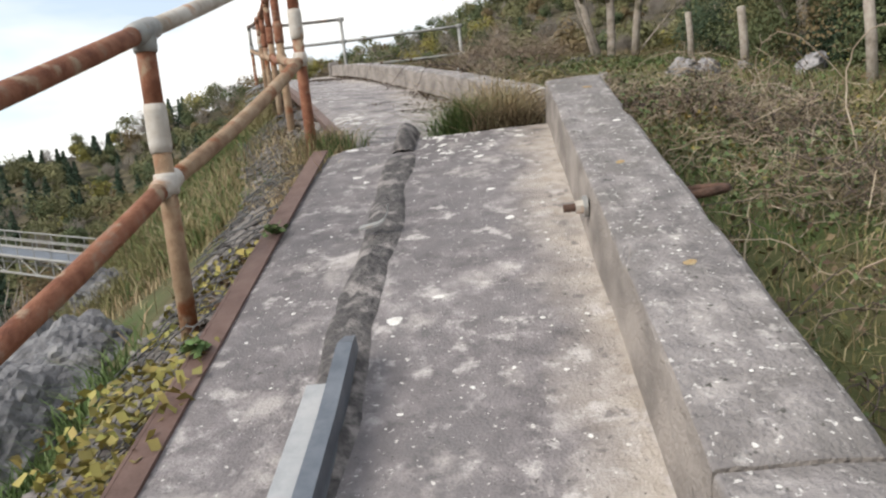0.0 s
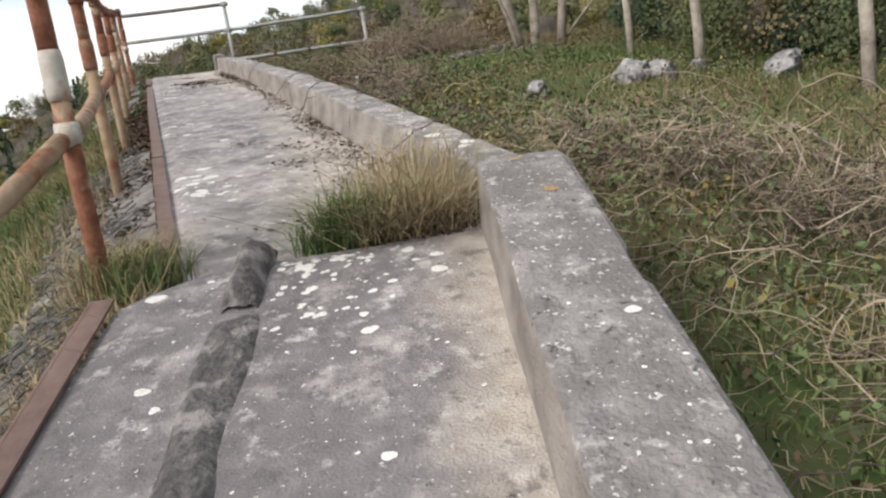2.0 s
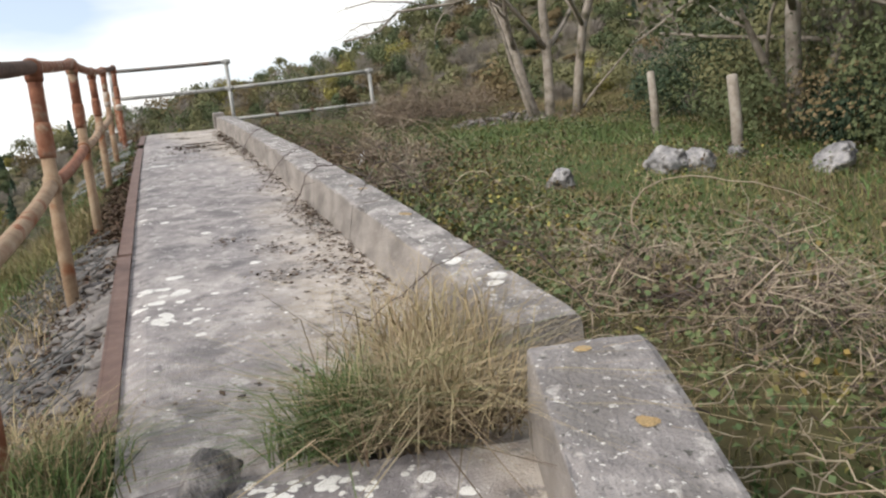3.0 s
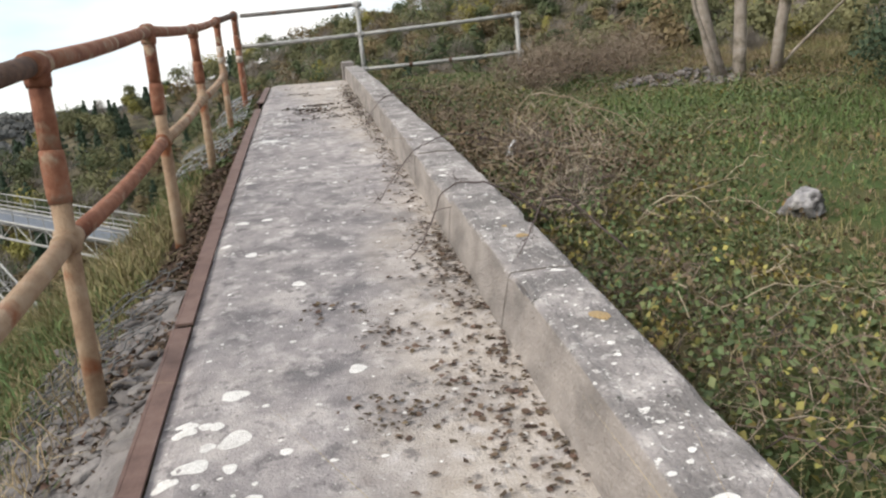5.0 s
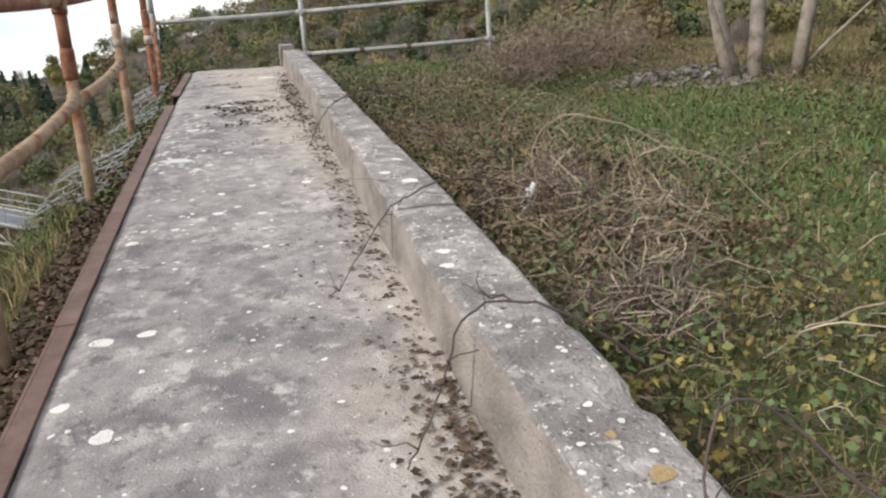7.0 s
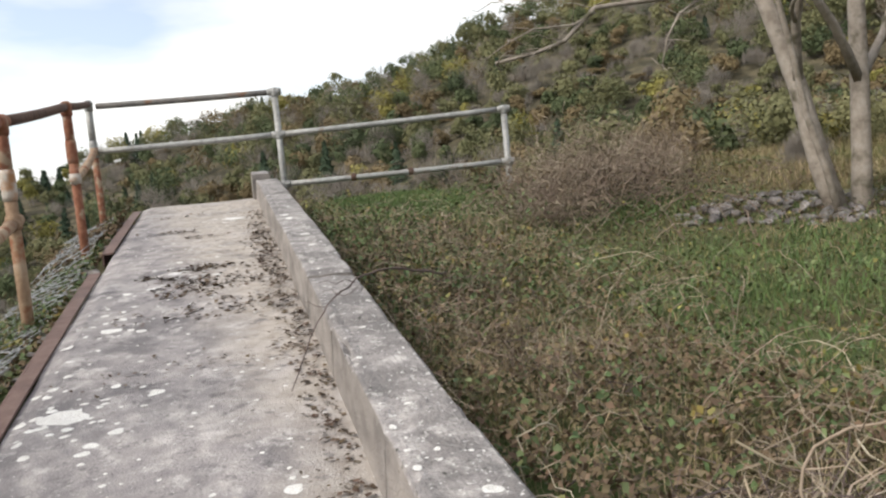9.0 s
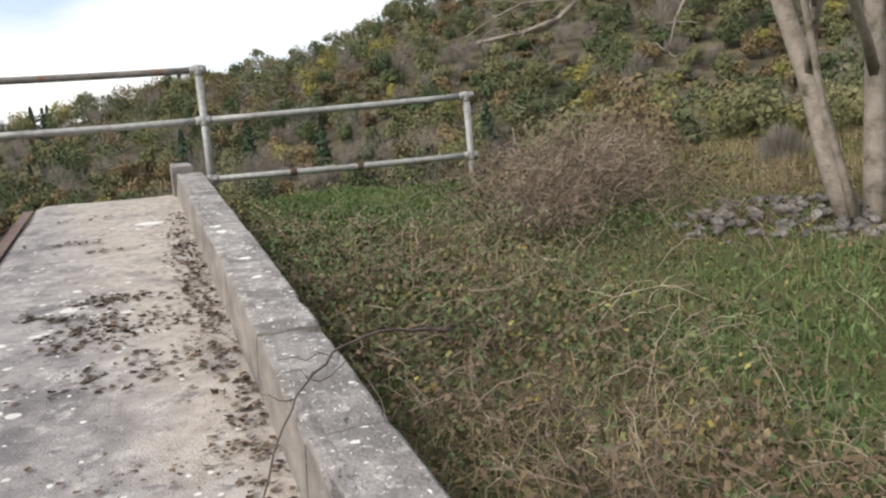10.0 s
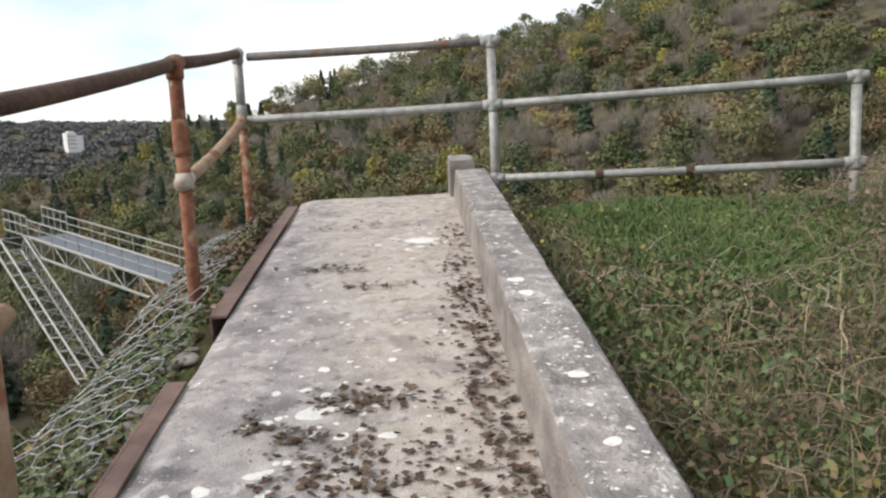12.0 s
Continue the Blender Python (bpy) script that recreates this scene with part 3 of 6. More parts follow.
kerb_upper = thing("kerb_upper", None, None, "long weathered concrete kerb with white lichen", "kerb", kind="structure", at=UPPER)
JOINTS = [-1.95, 0.2, 1.26, 2.44, 3.62, 4.63, 5.47, 7.3, 8.9, 10.42]
for i, (a, c) in enumerate(zip(JOINTS, JOINTS[1:])):
    part("block", kerb_block(a + 0.004, c - 0.004, kerb_inner, kerb_outer, slab_z, 0.235 + 0.005 * math.sin(i * 2.4), i * 3.7, kerb_lean), KERB_CONCRETE, kerb_upper)
part("block", kerb_block(10.43, 10.72, lambda s: SLAB_R - 0.02, lambda s: SLAB_R + 0.19, slab_z, 0.31, 44, lambda s: 0.004), KERB_CONCRETE, kerb_upper, "raised pale end block")
kerb_lower = thing("kerb_lower", None, None, "broad weathered concrete kerb with a chipped edge", "kerb", kind="structure", at=LOWER)
for i, (a, c) in enumerate(((-6.2, -3.35), (-3.34, -0.0))):
    part("block", kerb_block(a, c, lambda s: 0.655 + 0.015 * s, lambda s: 1.005 + 0.02 * s, lower_z, 0.245, 60 + i, lambda s: 0.018), KERB_CONCRETE_LOWER, kerb_lower)


# ---- steel edging beside the flights ----
def edging(s0, s1, u0, u1, height, at, lift, label):
    """A steel angle: a level flange on the slab's edge and an upright one against its side."""
    root = thing("steel_edging", None, None, label, "edging", group="edging along the path", at=at)
    n = max(2, int((s1 - s0) / 0.3))
    for name, prof in (("top_flange", ((u0 + 0.012, 0.0), (u1, 0.0), (u1, -0.012), (u0 + 0.012, -0.012))), ("upright_flange", ((u0, -0.10), (u0, 0.001), (u0 + 0.0115, 0.001), (u0 + 0.0115, -0.10)))):
        b = Build()
        for i in range(n + 1):
            s = s0 + (s1 - s0) * i / n
            z = height(s) + lift + 0.004 * noise.noise((s * 1.5, u0, 2))
            b.v += [(u, s, z + h) for u, h in prof]
        for i in range(n):
            for k in range(4):
                j = (k + 1) % 4
                b.f.append((i * 4 + k, (i + 1) * 4 + k, (i + 1) * 4 + j, i * 4 + j))
        b.f += [(0, 1, 2, 3), (n * 4 + 3, n * 4 + 2, n * 4 + 1, n * 4)]
        part(name, b, BROWN_PAINT, root)
    return root


EDGE = "brown painted steel angle along the concrete path"
edging(-1.6, 0.62, -1.108, -1.03, slab_z, UPPER, 0.0, EDGE)
edging(0.66, 2.2, -1.104, -1.028, slab_z, UPPER, 0.002, EDGE)
edging(2.215, 7.22, -1.108, -1.03, slab_z, UPPER, 0.0, EDGE)
edging(7.9, 10.35, -1.115, -1.032, slab_z, UPPER, 0.006, "brown painted steel angle after a gap")
lower_edge = edging(-6.2, -0.14, -0.77, -0.682, lower_z, LOWER, 0.004, EDGE)
lower_edge.matrix_basis = LOWER @ Matrix.Translation((-0.005, -0.14, 0)) @ Matrix.Rotation(0.02, 4, "Z") @ Matrix.Translation((0, 0.14, 0))


# ---- handrail ----
rail = thing("handrail", None, None, "rusty tubular steel handrail beside the path", "railing")


def at_plan(s, u, z):
    x, y = to_world(s, u)
    return Vector((float(x), float(y), z))


PIPE, SLEEVE = 0.036, 0.044
POSTS = [  # foot, top, mid clamp height
    (Vector((-1.42, 1.45, 0.62)), 1.70, 1.10),
    (Vector((-1.135, 3.38, 1.30)), 2.40, 1.81),
    (Vector((-0.862, 5.305, 1.92)), 3.129, 2.535),
    (at_plan(0.27, -1.34, 2.1), slab_z(0.27) + 1.16, slab_z(0.27) + 0.53),
    (at_plan(2.33, -1.34, 2.45), slab_z(2.33) + 1.16, slab_z(2.33) + 0.50),
    (at_plan(4.395, -1.35, 2.85), slab_z(4.395) + 1.09, slab_z(4.395) + 0.49),
    (at_plan(6.514, -1.36, 3.15), slab_z(6.514) + 1.12, slab_z(6.514) + 0.51),
    (at_plan(8.36, -1.31, 3.5), 4.935, 4.326),
    (at_plan(10.54, -1.46, 3.72), 5.283, 4.753),
]


def sag(a, b, drop, n=6):
    return [a.lerp(b, i / n) - Vector((0, 0, drop * 4 * (i / n) * (1 - i / n))) for i in range(n + 1)]


def collar(p, d, r, length):
    d = Vector(d).normalized()
    return [p - d * length / 2, p - d * length * 0.32, p + d * length * 0.32, p + d * length / 2], [r * 0.93, r, r, r * 0.93]


tops = [Vector((f.x, f.y, t)) for f, t, m in POSTS]
mids = [Vector((f.x, f.y, m)) for f, t, m in POSTS]
up = Vector((0, 0, 1))
for i, (f, t, m) in enumerate(POSTS):
    last = i == len(POSTS) - 1
    joint = m + (t - m) * (0.42 if not last else 0.1)
    part("lower_post", Build().tube([f - up * 0.25, Vector((f.x, f.y, joint))], PIPE, 14), RUST_PALE if i in (1, 2, 3, 4, 5, 6) and i != 2 else RUST, rail, smooth=True)
    part("upper_post", Build().tube([Vector((f.x, f.y, joint)), Vector((f.x, f.y, t - 0.02))], PIPE * 1.03, 14), GALVANISED if last else RUST, rail, "grey galvanised post" if last else "", smooth=True)
    path_, rad = collar(Vector((f.x, f.y, joint - 0.03)), up, SLEEVE, 0.19)
    part("sleeve", Build().tube(path_, rad, 14), (ZINC_SLEEVE if i in (1, 2, 6) else RUST) if not last else GALVANISED, rail, "pale zinc sleeve" if i in (1, 2, 6) else "", smooth=True)
    b = Build()
    path_, rad = collar(mids[i], up, SLEEVE * 1.06, 0.085)
    b.tube(path_, rad, 14)
    nxt = mids[i + 1] if not last else mids[i] - (mids[i] - mids[i - 1])
    d = ((nxt - mids[i]) if not last else (mids[i] - mids[i - 1])).normalized()
    path_, rad = collar(mids[i], d, SLEEVE * 1.02, 0.15)
    b.tube(path_, rad, 14)
    part("mid_clamp", b, ZINC_SLEEVE if i in (1, 2, 7) else RUST_PALE, rail, "pale clamp" if i in (1, 2, 7) else "", smooth=True)
    b = Build()
    path_, rad = collar(tops[i] + up * -0.03, up, SLEEVE * 1.05, 0.10)
    b.tube(path_, rad, 14)
    path_, rad = collar(tops[i], d, SLEEVE * 1.05, 0.17)
    b.tube(path_, rad, 14)
    part("top_clamp", b, GALVANISED if i in (1, 2, 8) else RUST, rail, "grey clamp" if i in (1, 2, 8) else "", smooth=True)
    if not last:
        part("top_rail", Build().tube(sag(tops[i], tops[i + 1], 0.01), PIPE, 14), (ZINC_SLEEVE if i == 1 else DARK_RUST if i in (2,) else RUST if i in (0, 3, 4, 5) else DARK_RUST), rail, smooth=True)
        end = mids[i + 1] if i != 6 else mids[i] + (mids[i + 1] - mids[i]) * 0.06
        part("mid_rail", Build().tube(sag(mids[i], end, 0.03 if i != 6 else 0), PIPE, 14), (RUST if i in (0, 3) else RUST_PALE), rail, smooth=True)

cross = thing("cross_railing", None, None, "grey galvanised tube railing across the path end", "railing")
P9T, P9M = tops[-1], mids[-1]
F2 = at_plan(10.212, 0.56, 0)
F3 = at_plan(9.636, 3.127, 0)


def at_z(p, z):
    return Vector((p.x, p.y, z))


for name, a, c in (("top_rail", P9T + Vector((0.08, 0.02, -0.03)), at_z(F2, 5.253)), ("mid_rail", P9M + Vector((0.05, 0, 0)), at_z(F2, 4.767)),
                   ("mid_rail", at_z(F2, 4.767), at_z(F3, 4.818)), ("low_rail", at_z(F2, 4.19), at_z(F3, 4.206))):
    b = Build().tube(sag(a, c, 0.006), PIPE * 0.92, 12)
    part(name, b, DULL_TUBE if name == "top_rail" else GALVANISED, cross, "dark worn tube" if name == "top_rail" else "", smooth=True)
for q, low in ((0.36, 1), (0.66, 1)):
    path_, rad = collar(at_z(F2, 4.19).lerp(at_z(F3, 4.206), q * 0.85), F3 - F2, PIPE * 1.15, 0.06)
    part("joint", Build().tube(path_, rad, 12), DARK_RUST, cross, smooth=True)
part("post", Build().tube([at_z(F2, 3.6), at_z(F2, 5.24)], PIPE, 14), GALVANISED, cross, smooth=True)
part("post", Build().tube([at_z(F3, 3.3), at_z(F3, 4.81)], PIPE, 14), GALVANISED, cross, smooth=True)
for p, zs in ((F2, (5.253, 4.767, 4.19)), (F3, (4.818, 4.206))):
    for z in zs:
        b = Build()
        path_, rad = collar(at_z(p, z - 0.005), up, SLEEVE * 1.0, 0.10)
        b.tube(path_, rad, 12)
        path_, rad = collar(at_z(p, z), F3 - F2, SLEEVE * 0.95, 0.15)
        b.tube(path_, rad, 12)
        part("clamp", b, GALVANISED, cross, smooth=True)


# ---- things on the lower flight ----
def rough_ridge(path, width, rise, seed):
    """A low lumpy ridge along a path of (u, s, z)."""
    b = Build()
    n = 9
    for i, (u, s, z) in enumerate(path):
        e = min(i, len(path) - 1 - i) / 2.0
        for j in range(n):
            f = j / (n - 1) * 2 - 1
            h = rise * (1 - abs(f) ** 2.6) * min(1, 0.35 + e) * (0.85 + 0.5 * noise.noise((s * 3, f * 2, seed)))
            h += (0.022 * noise.noise((s * 9, f * 4, seed + 2)) + 0.014 * noise.noise((s * 25, f * 8, seed))) * (1 - abs(f))
            w = width * (1 + 0.22 * noise.noise((s * 2.5, seed, 0)))
            b.v.append((u + f * w / 2, s + 0.02 * noise.noise((f * 3, s * 5, seed)), z + h - 0.012))
    for i in range(len(path) - 1):
        for j in range(n - 1):
            b.f.append((i * n + j, i * n + j + 1, (i + 1) * n + j + 1, (i + 1) * n + j))
    return b


def lower_spot(u, s, h=0.0):
    return (u, s, lower_z(s) + h)


lump = rough_ridge([lower_spot(-0.205 + 0.01 * math.sin(i * 0.3), -5.6 + i * 0.06) for i in range(88)], 0.185, 0.04, 3)
thing("mortar_ridge", lump, BITUMEN, "dark crumbling mortar ridge along the concrete path", "mortar ridge", smooth=True, at=LOWER)
stub = rough_ridge([lower_spot(-0.205, -0.36 + i * 0.035) for i in range(13)], 0.155, 0.105, 9)
thing("mortar_stub", stub, BITUMEN, "thick dark lump of mortar at the slab end", "mortar ridge", smooth=True, at=LOWER)

angle = thing("steel_angle", None, None, "bent steel angle bar lying on the mortar ridge", "steel bar", at=LOWER)
# The level flange is pale grey, the upright web a darker blue-grey.
b = Build()
b.box(-0.255, -0.185, -5.6, -2.72, 0.095, 0.103, 0.002)
for i, v in enumerate(b.v):
    b.v[i] = (v[0] + 0.02 * (v[1] + 2.42) / 3, v[1], lower_z(v[1]) + v[2] - 0.02)
part("flange", b, LIGHT_STEEL, angle, "pale grey steel flange")
b = Build()
prof = [(-5.6, -0.01, 0.115), (-2.9, -0.01, 0.115), (-2.62, 0.02, 0.135), (-2.52, 0.10, 0.10), (-2.50, 0.05, 0.05), (-2.7, 0.0, 0.02)]
for x in (-0.183, -0.150):
    b.v += [(x + 0.02 * (s + 2.42) / 3 + (0.012 if h > 0.1 and x > -0.17 else 0), s, lower_z(s) + h) for s, lo, h in prof] + [(x + (0.02 if x > -0.17 else 0), -5.6, lower_z(-5.6) - 0.0)]
b.f = [tuple(range(7)), tuple(reversed(range(7, 14)))] + [((i + 1) % 7, i, i + 7, (i + 1) % 7 + 7) for i in range(7)]
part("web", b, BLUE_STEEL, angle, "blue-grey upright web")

strap = Build()
for i, (du, ds, h) in enumerate(((0.0, 0.0, 0.052), (0.035, 0.004, 0.056), (0.075, 0.016, 0.058), (0.10, 0.03, 0.066), (0.118, 0.045, 0.092), (0.122, 0.052, 0.118))):
    s, u, w = -1.60 + ds, -0.275 + du, 0.052 - 0.005 * i
    z = lower_z(s) + h
    strap.v += [(u, s - w * 0.3, z), (u - 0.003, s - w * 0.3, z + 0.008), (u - 0.003, s + w, z + 0.016), (u, s + w, z + 0.008)]
for i in range(5):
    for k in range(4):
        strap.f.append((i * 4 + k, (i + 1) * 4 + k, (i + 1) * 4 + (k + 1) % 4, i * 4 + (k + 1) % 4))
strap.f += [(0, 1, 2, 3), (23, 22, 21, 20)]
thing("metal_strap", strap, GALVANISED, "pale bent metal strap across the mortar ridge", "metal strap", at=LOWER)


def anchor_bolt(s, h):
    bolt = thing("anchor_bolt", None, None, "rusty anchor bolt through the concrete kerb", "bolt", at=LOWER @ Matrix.Translation((0.655 + 0.015 * s, s, lower_z(s) + h)))
    part("rod", Build().tube([(0.03, 0, 0), (-0.085, 0, 0)], 0.015, 10), DARK_RUST, bolt, smooth=True)
    part("nut", Build().tube([(-0.012, 0, 0), (-0.040, 0, 0)], 0.026, 6), ZINC_SLEEVE, bolt, "pale hexagonal nut")
    part("washer", Build().tube([(0.004, 0, 0), (-0.012, 0, 0)], 0.040, 16), GALVANISED, bolt)
    return bolt


anchor_bolt(-1.86, 0.15)
hook = Build().tube([(0.92, -1.80, lower_z(-1.8) + 0.12), (1.07, -1.83, lower_z(-1.8) + 0.13), (1.15, -1.80, lower_z(-1.8) + 0.135), (1.17, -1.76, lower_z(-1.8) + 0.137), (1.15, -1.72, lower_z(-1.8) + 0.14), (1.07, -1.70, lower_z(-1.8) + 0.14), (0.92, -1.70, lower_z(-1.8) + 0.13)], 0.017, 8)
thing("iron_loop", hook, DARK_RUST, "rusted iron loop bedded in the kerb", "iron loop", smooth=True, at=LOWER)


# ---- lichen and litter ----
def skin(*obs):
    """What lies under a point: a search tree over meshes in their shared local frame."""
    vs, fs = [], []
    for o in obs:
        k = len(vs)
        vs += [v.co[:] for v in o.data.vertices]
        fs += [tuple(i + k for i in p_.vertices) for p_ in o.data.polygons]
    tree_ = BVHTree.FromPolygons(vs, fs)

    def height(u, s):
        hit = tree_.ray_cast(Vector((u, s, 20)), Vector((0, 0, -1)))[0]
        return hit.z if hit else None

    return height


SKIN_LOWER = skin(bpy.data.objects["path_lower"])
SKIN_UPPER = skin(bpy.data.objects["path_upper"])
SKIN_KERB = skin(*kerb_upper.children)
SKIN_BROAD = skin(*kerb_lower.children)


def patches(spots, height, at_rand, lift=0.0015):
    """Thin irregular crusts: (u, s, radius)."""
    vs, ts, k = [], [], 0
    for u, s, r in spots:
        n = 14
        ph, ph2 = at_rand.uniform(0, 6.28, 2)
        sq = at_rand.uniform(0.65, 1.0)
        mid = height(u, s)
        if mid is None:
            continue
        pts = [(u, s, mid + lift + 0.0012)]
        for j in range(n):
            a = 6.2832 * j / n
            q = r * (1 + 0.12 * math.sin(2 * a + ph) + 0.09 * math.sin(3 * a + ph2) + at_rand.uniform(-0.08, 0.08))
            uu, ss = u + q * math.cos(a), s + q * math.sin(a) * sq
            z_ = height(uu, ss)
            pts.append((uu, ss, (mid if z_ is None or abs(z_ - mid) > 0.03 else z_) + lift))
        vs += pts
        ts += [(k, k + 1 + j, k + 1 + (j + 1) % n) for j in range(n)]
        k += n + 1
    return np.array(vs), np.array(ts)


R = np.random.RandomState(11)
lower_spots = [(-0.53, -0.19, 0.035), (0.37, -0.12, 0.025), (0.47, -0.19, 0.025), (0.47, -0.3, 0.028), (-0.03, 0.0, 0.055), (0.0, -0.13, 0.028), (0.11, -0.09, 0.03), (0.03, -0.29, 0.024),
               (-0.42, -0.73, 0.025), (-0.36, -0.82, 0.017), (0.35, -1.5, 0.02), (-0.07, -2.27, 0.028), (0.07, -2.14, 0.02), (0.24, -0.6, 0.02), (0.28, -1.14, 0.018)]
lower_spots += [(R.normal(0.05, 0.16), -abs(R.normal(0, 0.25)), R.uniform(0.005, 0.018)) for _ in range(110)]
lower_spots += [(R.uniform(-0.62, 0.55), R.uniform(-4.5, 0), R.uniform(0.003, 0.009)) for _ in range(130)]
lower_spots = [(u, s, r) for u, s, r in lower_spots if abs(u + 0.2) > 0.09 and s < -0.02 - r]
lower_lichen = stuff("lichen_lower", [patches(lower_spots, SKIN_LOWER, R)], LICHEN, "white lichen crusts on the concrete path", "lichen")
lower_lichen.matrix_basis = LOWER
upper_spots = [(-0.8, 0.0, 0.045), (-0.78, -0.27, 0.05), (-0.88, -0.65, 0.05), (-0.9, -0.38, 0.05), (-0.36, 0.06, 0.035), (-0.94, -0.18, 0.03), (-0.82, 1.43, 0.035), (-0.76, 2.04, 0.035),
               (-0.57, 0.94, 0.035), (-0.97, 1.63, 0.03), (-0.91, 2.02, 0.04), (-0.93, 3.05, 0.035), (-0.83, 4.67, 0.10), (-0.02, 3.82, 0.035), (-0.61, 4.46, 0.03), (-0.78, 5.74, 0.05), (-0.5, 6.9, 0.06),
               (-0.07, 9.1, 0.09), (-0.78, 6.47, 0.03), (-0.23, 6.72, 0.03)]
for cu, cs, n, sp in ((-0.85, -0.45, 40, 0.16), (-0.83, 4.7, 50, 0.17), (-0.5, 6.9, 35, 0.16), (-0.07, 9.1, 25, 0.13), (-0.85, 5.8, 30, 0.2), (-0.7, 3.3, 25, 0.25)):
    upper_spots += [(R.normal(cu, sp), R.normal(cs, sp * 1.4), R.uniform(0.008, 0.03)) for _ in range(n)]
upper_spots += [(R.uniform(-0.98, 0.15), R.uniform(-1.8, 10.4), R.uniform(0.004, 0.013)) for _ in range(380)]
upper_spots = [(u, s, r) for u, s, r in upper_spots if -0.99 < u < 0.2]
upper_lichen = stuff("lichen_upper", [patches(upper_spots, SKIN_UPPER, R)], LICHEN, "white lichen crusts on the upper path", "lichen")
upper_lichen.matrix_basis = UPPER
kerb_spots = [(0.46, 0.14, 0.03), (0.36, -1.21, 0.045), (0.45, -1.48, 0.045), (0.40, -1.56, 0.04), (0.33, 1.88, 0.03), (0.31, 1.75, 0.028), (0.41, 2.78, 0.045), (0.32, 2.97, 0.028), (0.43, 3.2, 0.028),
              (0.37, 6.58, 0.035), (0.37, 6.19, 0.025), (0.32, 7.52, 0.035), (0.34, 7.36, 0.03)]
kerb_spots += [(R.uniform(0.28, 0.48), R.uniform(-1.9, 10.3), R.uniform(0.004, 0.014)) for _ in range(150)]
kerb_lichen = stuff("lichen_kerb", [patches(kerb_spots, SKIN_KERB, R)], LICHEN, "white lichen crusts on the kerb top", "lichen")
kerb_lichen.matrix_basis = UPPER
k1 = [(R.uniform(0.70, 0.95), R.uniform(-4.5, -0.1), R.uniform(0.002, 0.007)) for _ in range(55)] + [(0.89, -1.12, 0.02)]
ob = stuff("lichen_kerb", [patches(k1, SKIN_BROAD, R)], LICHEN, "white lichen flecks on the broad kerb", "lichen")
ob.matrix_basis = LOWER
ob = stuff("lichen_orange", [patches([(0.79, -1.71, 0.018), (0.81, -0.06, 0.022), (0.87, -0.38, 0.024), (0.80, -2.6, 0.02)], SKIN_BROAD, R, 0.0025)], LICHEN_ORANGE, "small orange lichen spots on the kerb", "lichen")
ob.matrix_basis = LOWER
ob = stuff("lichen_orange", [patches([(0.46, -0.28, 0.035), (0.44, 0.55, 0.03), (0.40, 0.7, 0.014)], SKIN_KERB, R, 0.0025)], LICHEN_ORANGE, "small orange lichen spots on the upper kerb", "lichen")
ob.matrix_basis = UPPER


def scatter_leaves(pos, size, flat, rng, curl=0.35):
    """Small folded leaves lying or hanging at the given places: arrays of vertices and triangles."""
    n = len(pos)
    size = np.broadcast_to(size, n)
    a = rng.uniform(0, 6.283, n)
    tilt = rng.normal(0, flat, (n, 2))
    d = np.stack([np.cos(a), np.sin(a), tilt[:, 0]], -1)
    d /= np.linalg.norm(d, axis=1)[:, None]
    e = np.stack([-np.sin(a), np.cos(a), tilt[:, 1]], -1)
    e /= np.linalg.norm(e, axis=1)[:, None]
    up_ = np.cross(d, e)
    s = size[:, None]
    w = rng.uniform(0.28, 0.5, n)[:, None]
    v = np.stack([pos - d * s * 0.5, pos + e * s * w + up_ * s * curl * rng.uniform(-0.4, 1, n)[:, None], pos + d * s * 0.5, pos - e * s * w + up_ * s * curl * rng.uniform(-0.4, 1, n)[:, None]], 1).reshape(-1, 3)
    k = np.arange(n)[:, None] * 4
    t = np.concatenate([k + np.array([[0, 1, 2]]), k + np.array([[0, 2, 3]])])
    return v, t


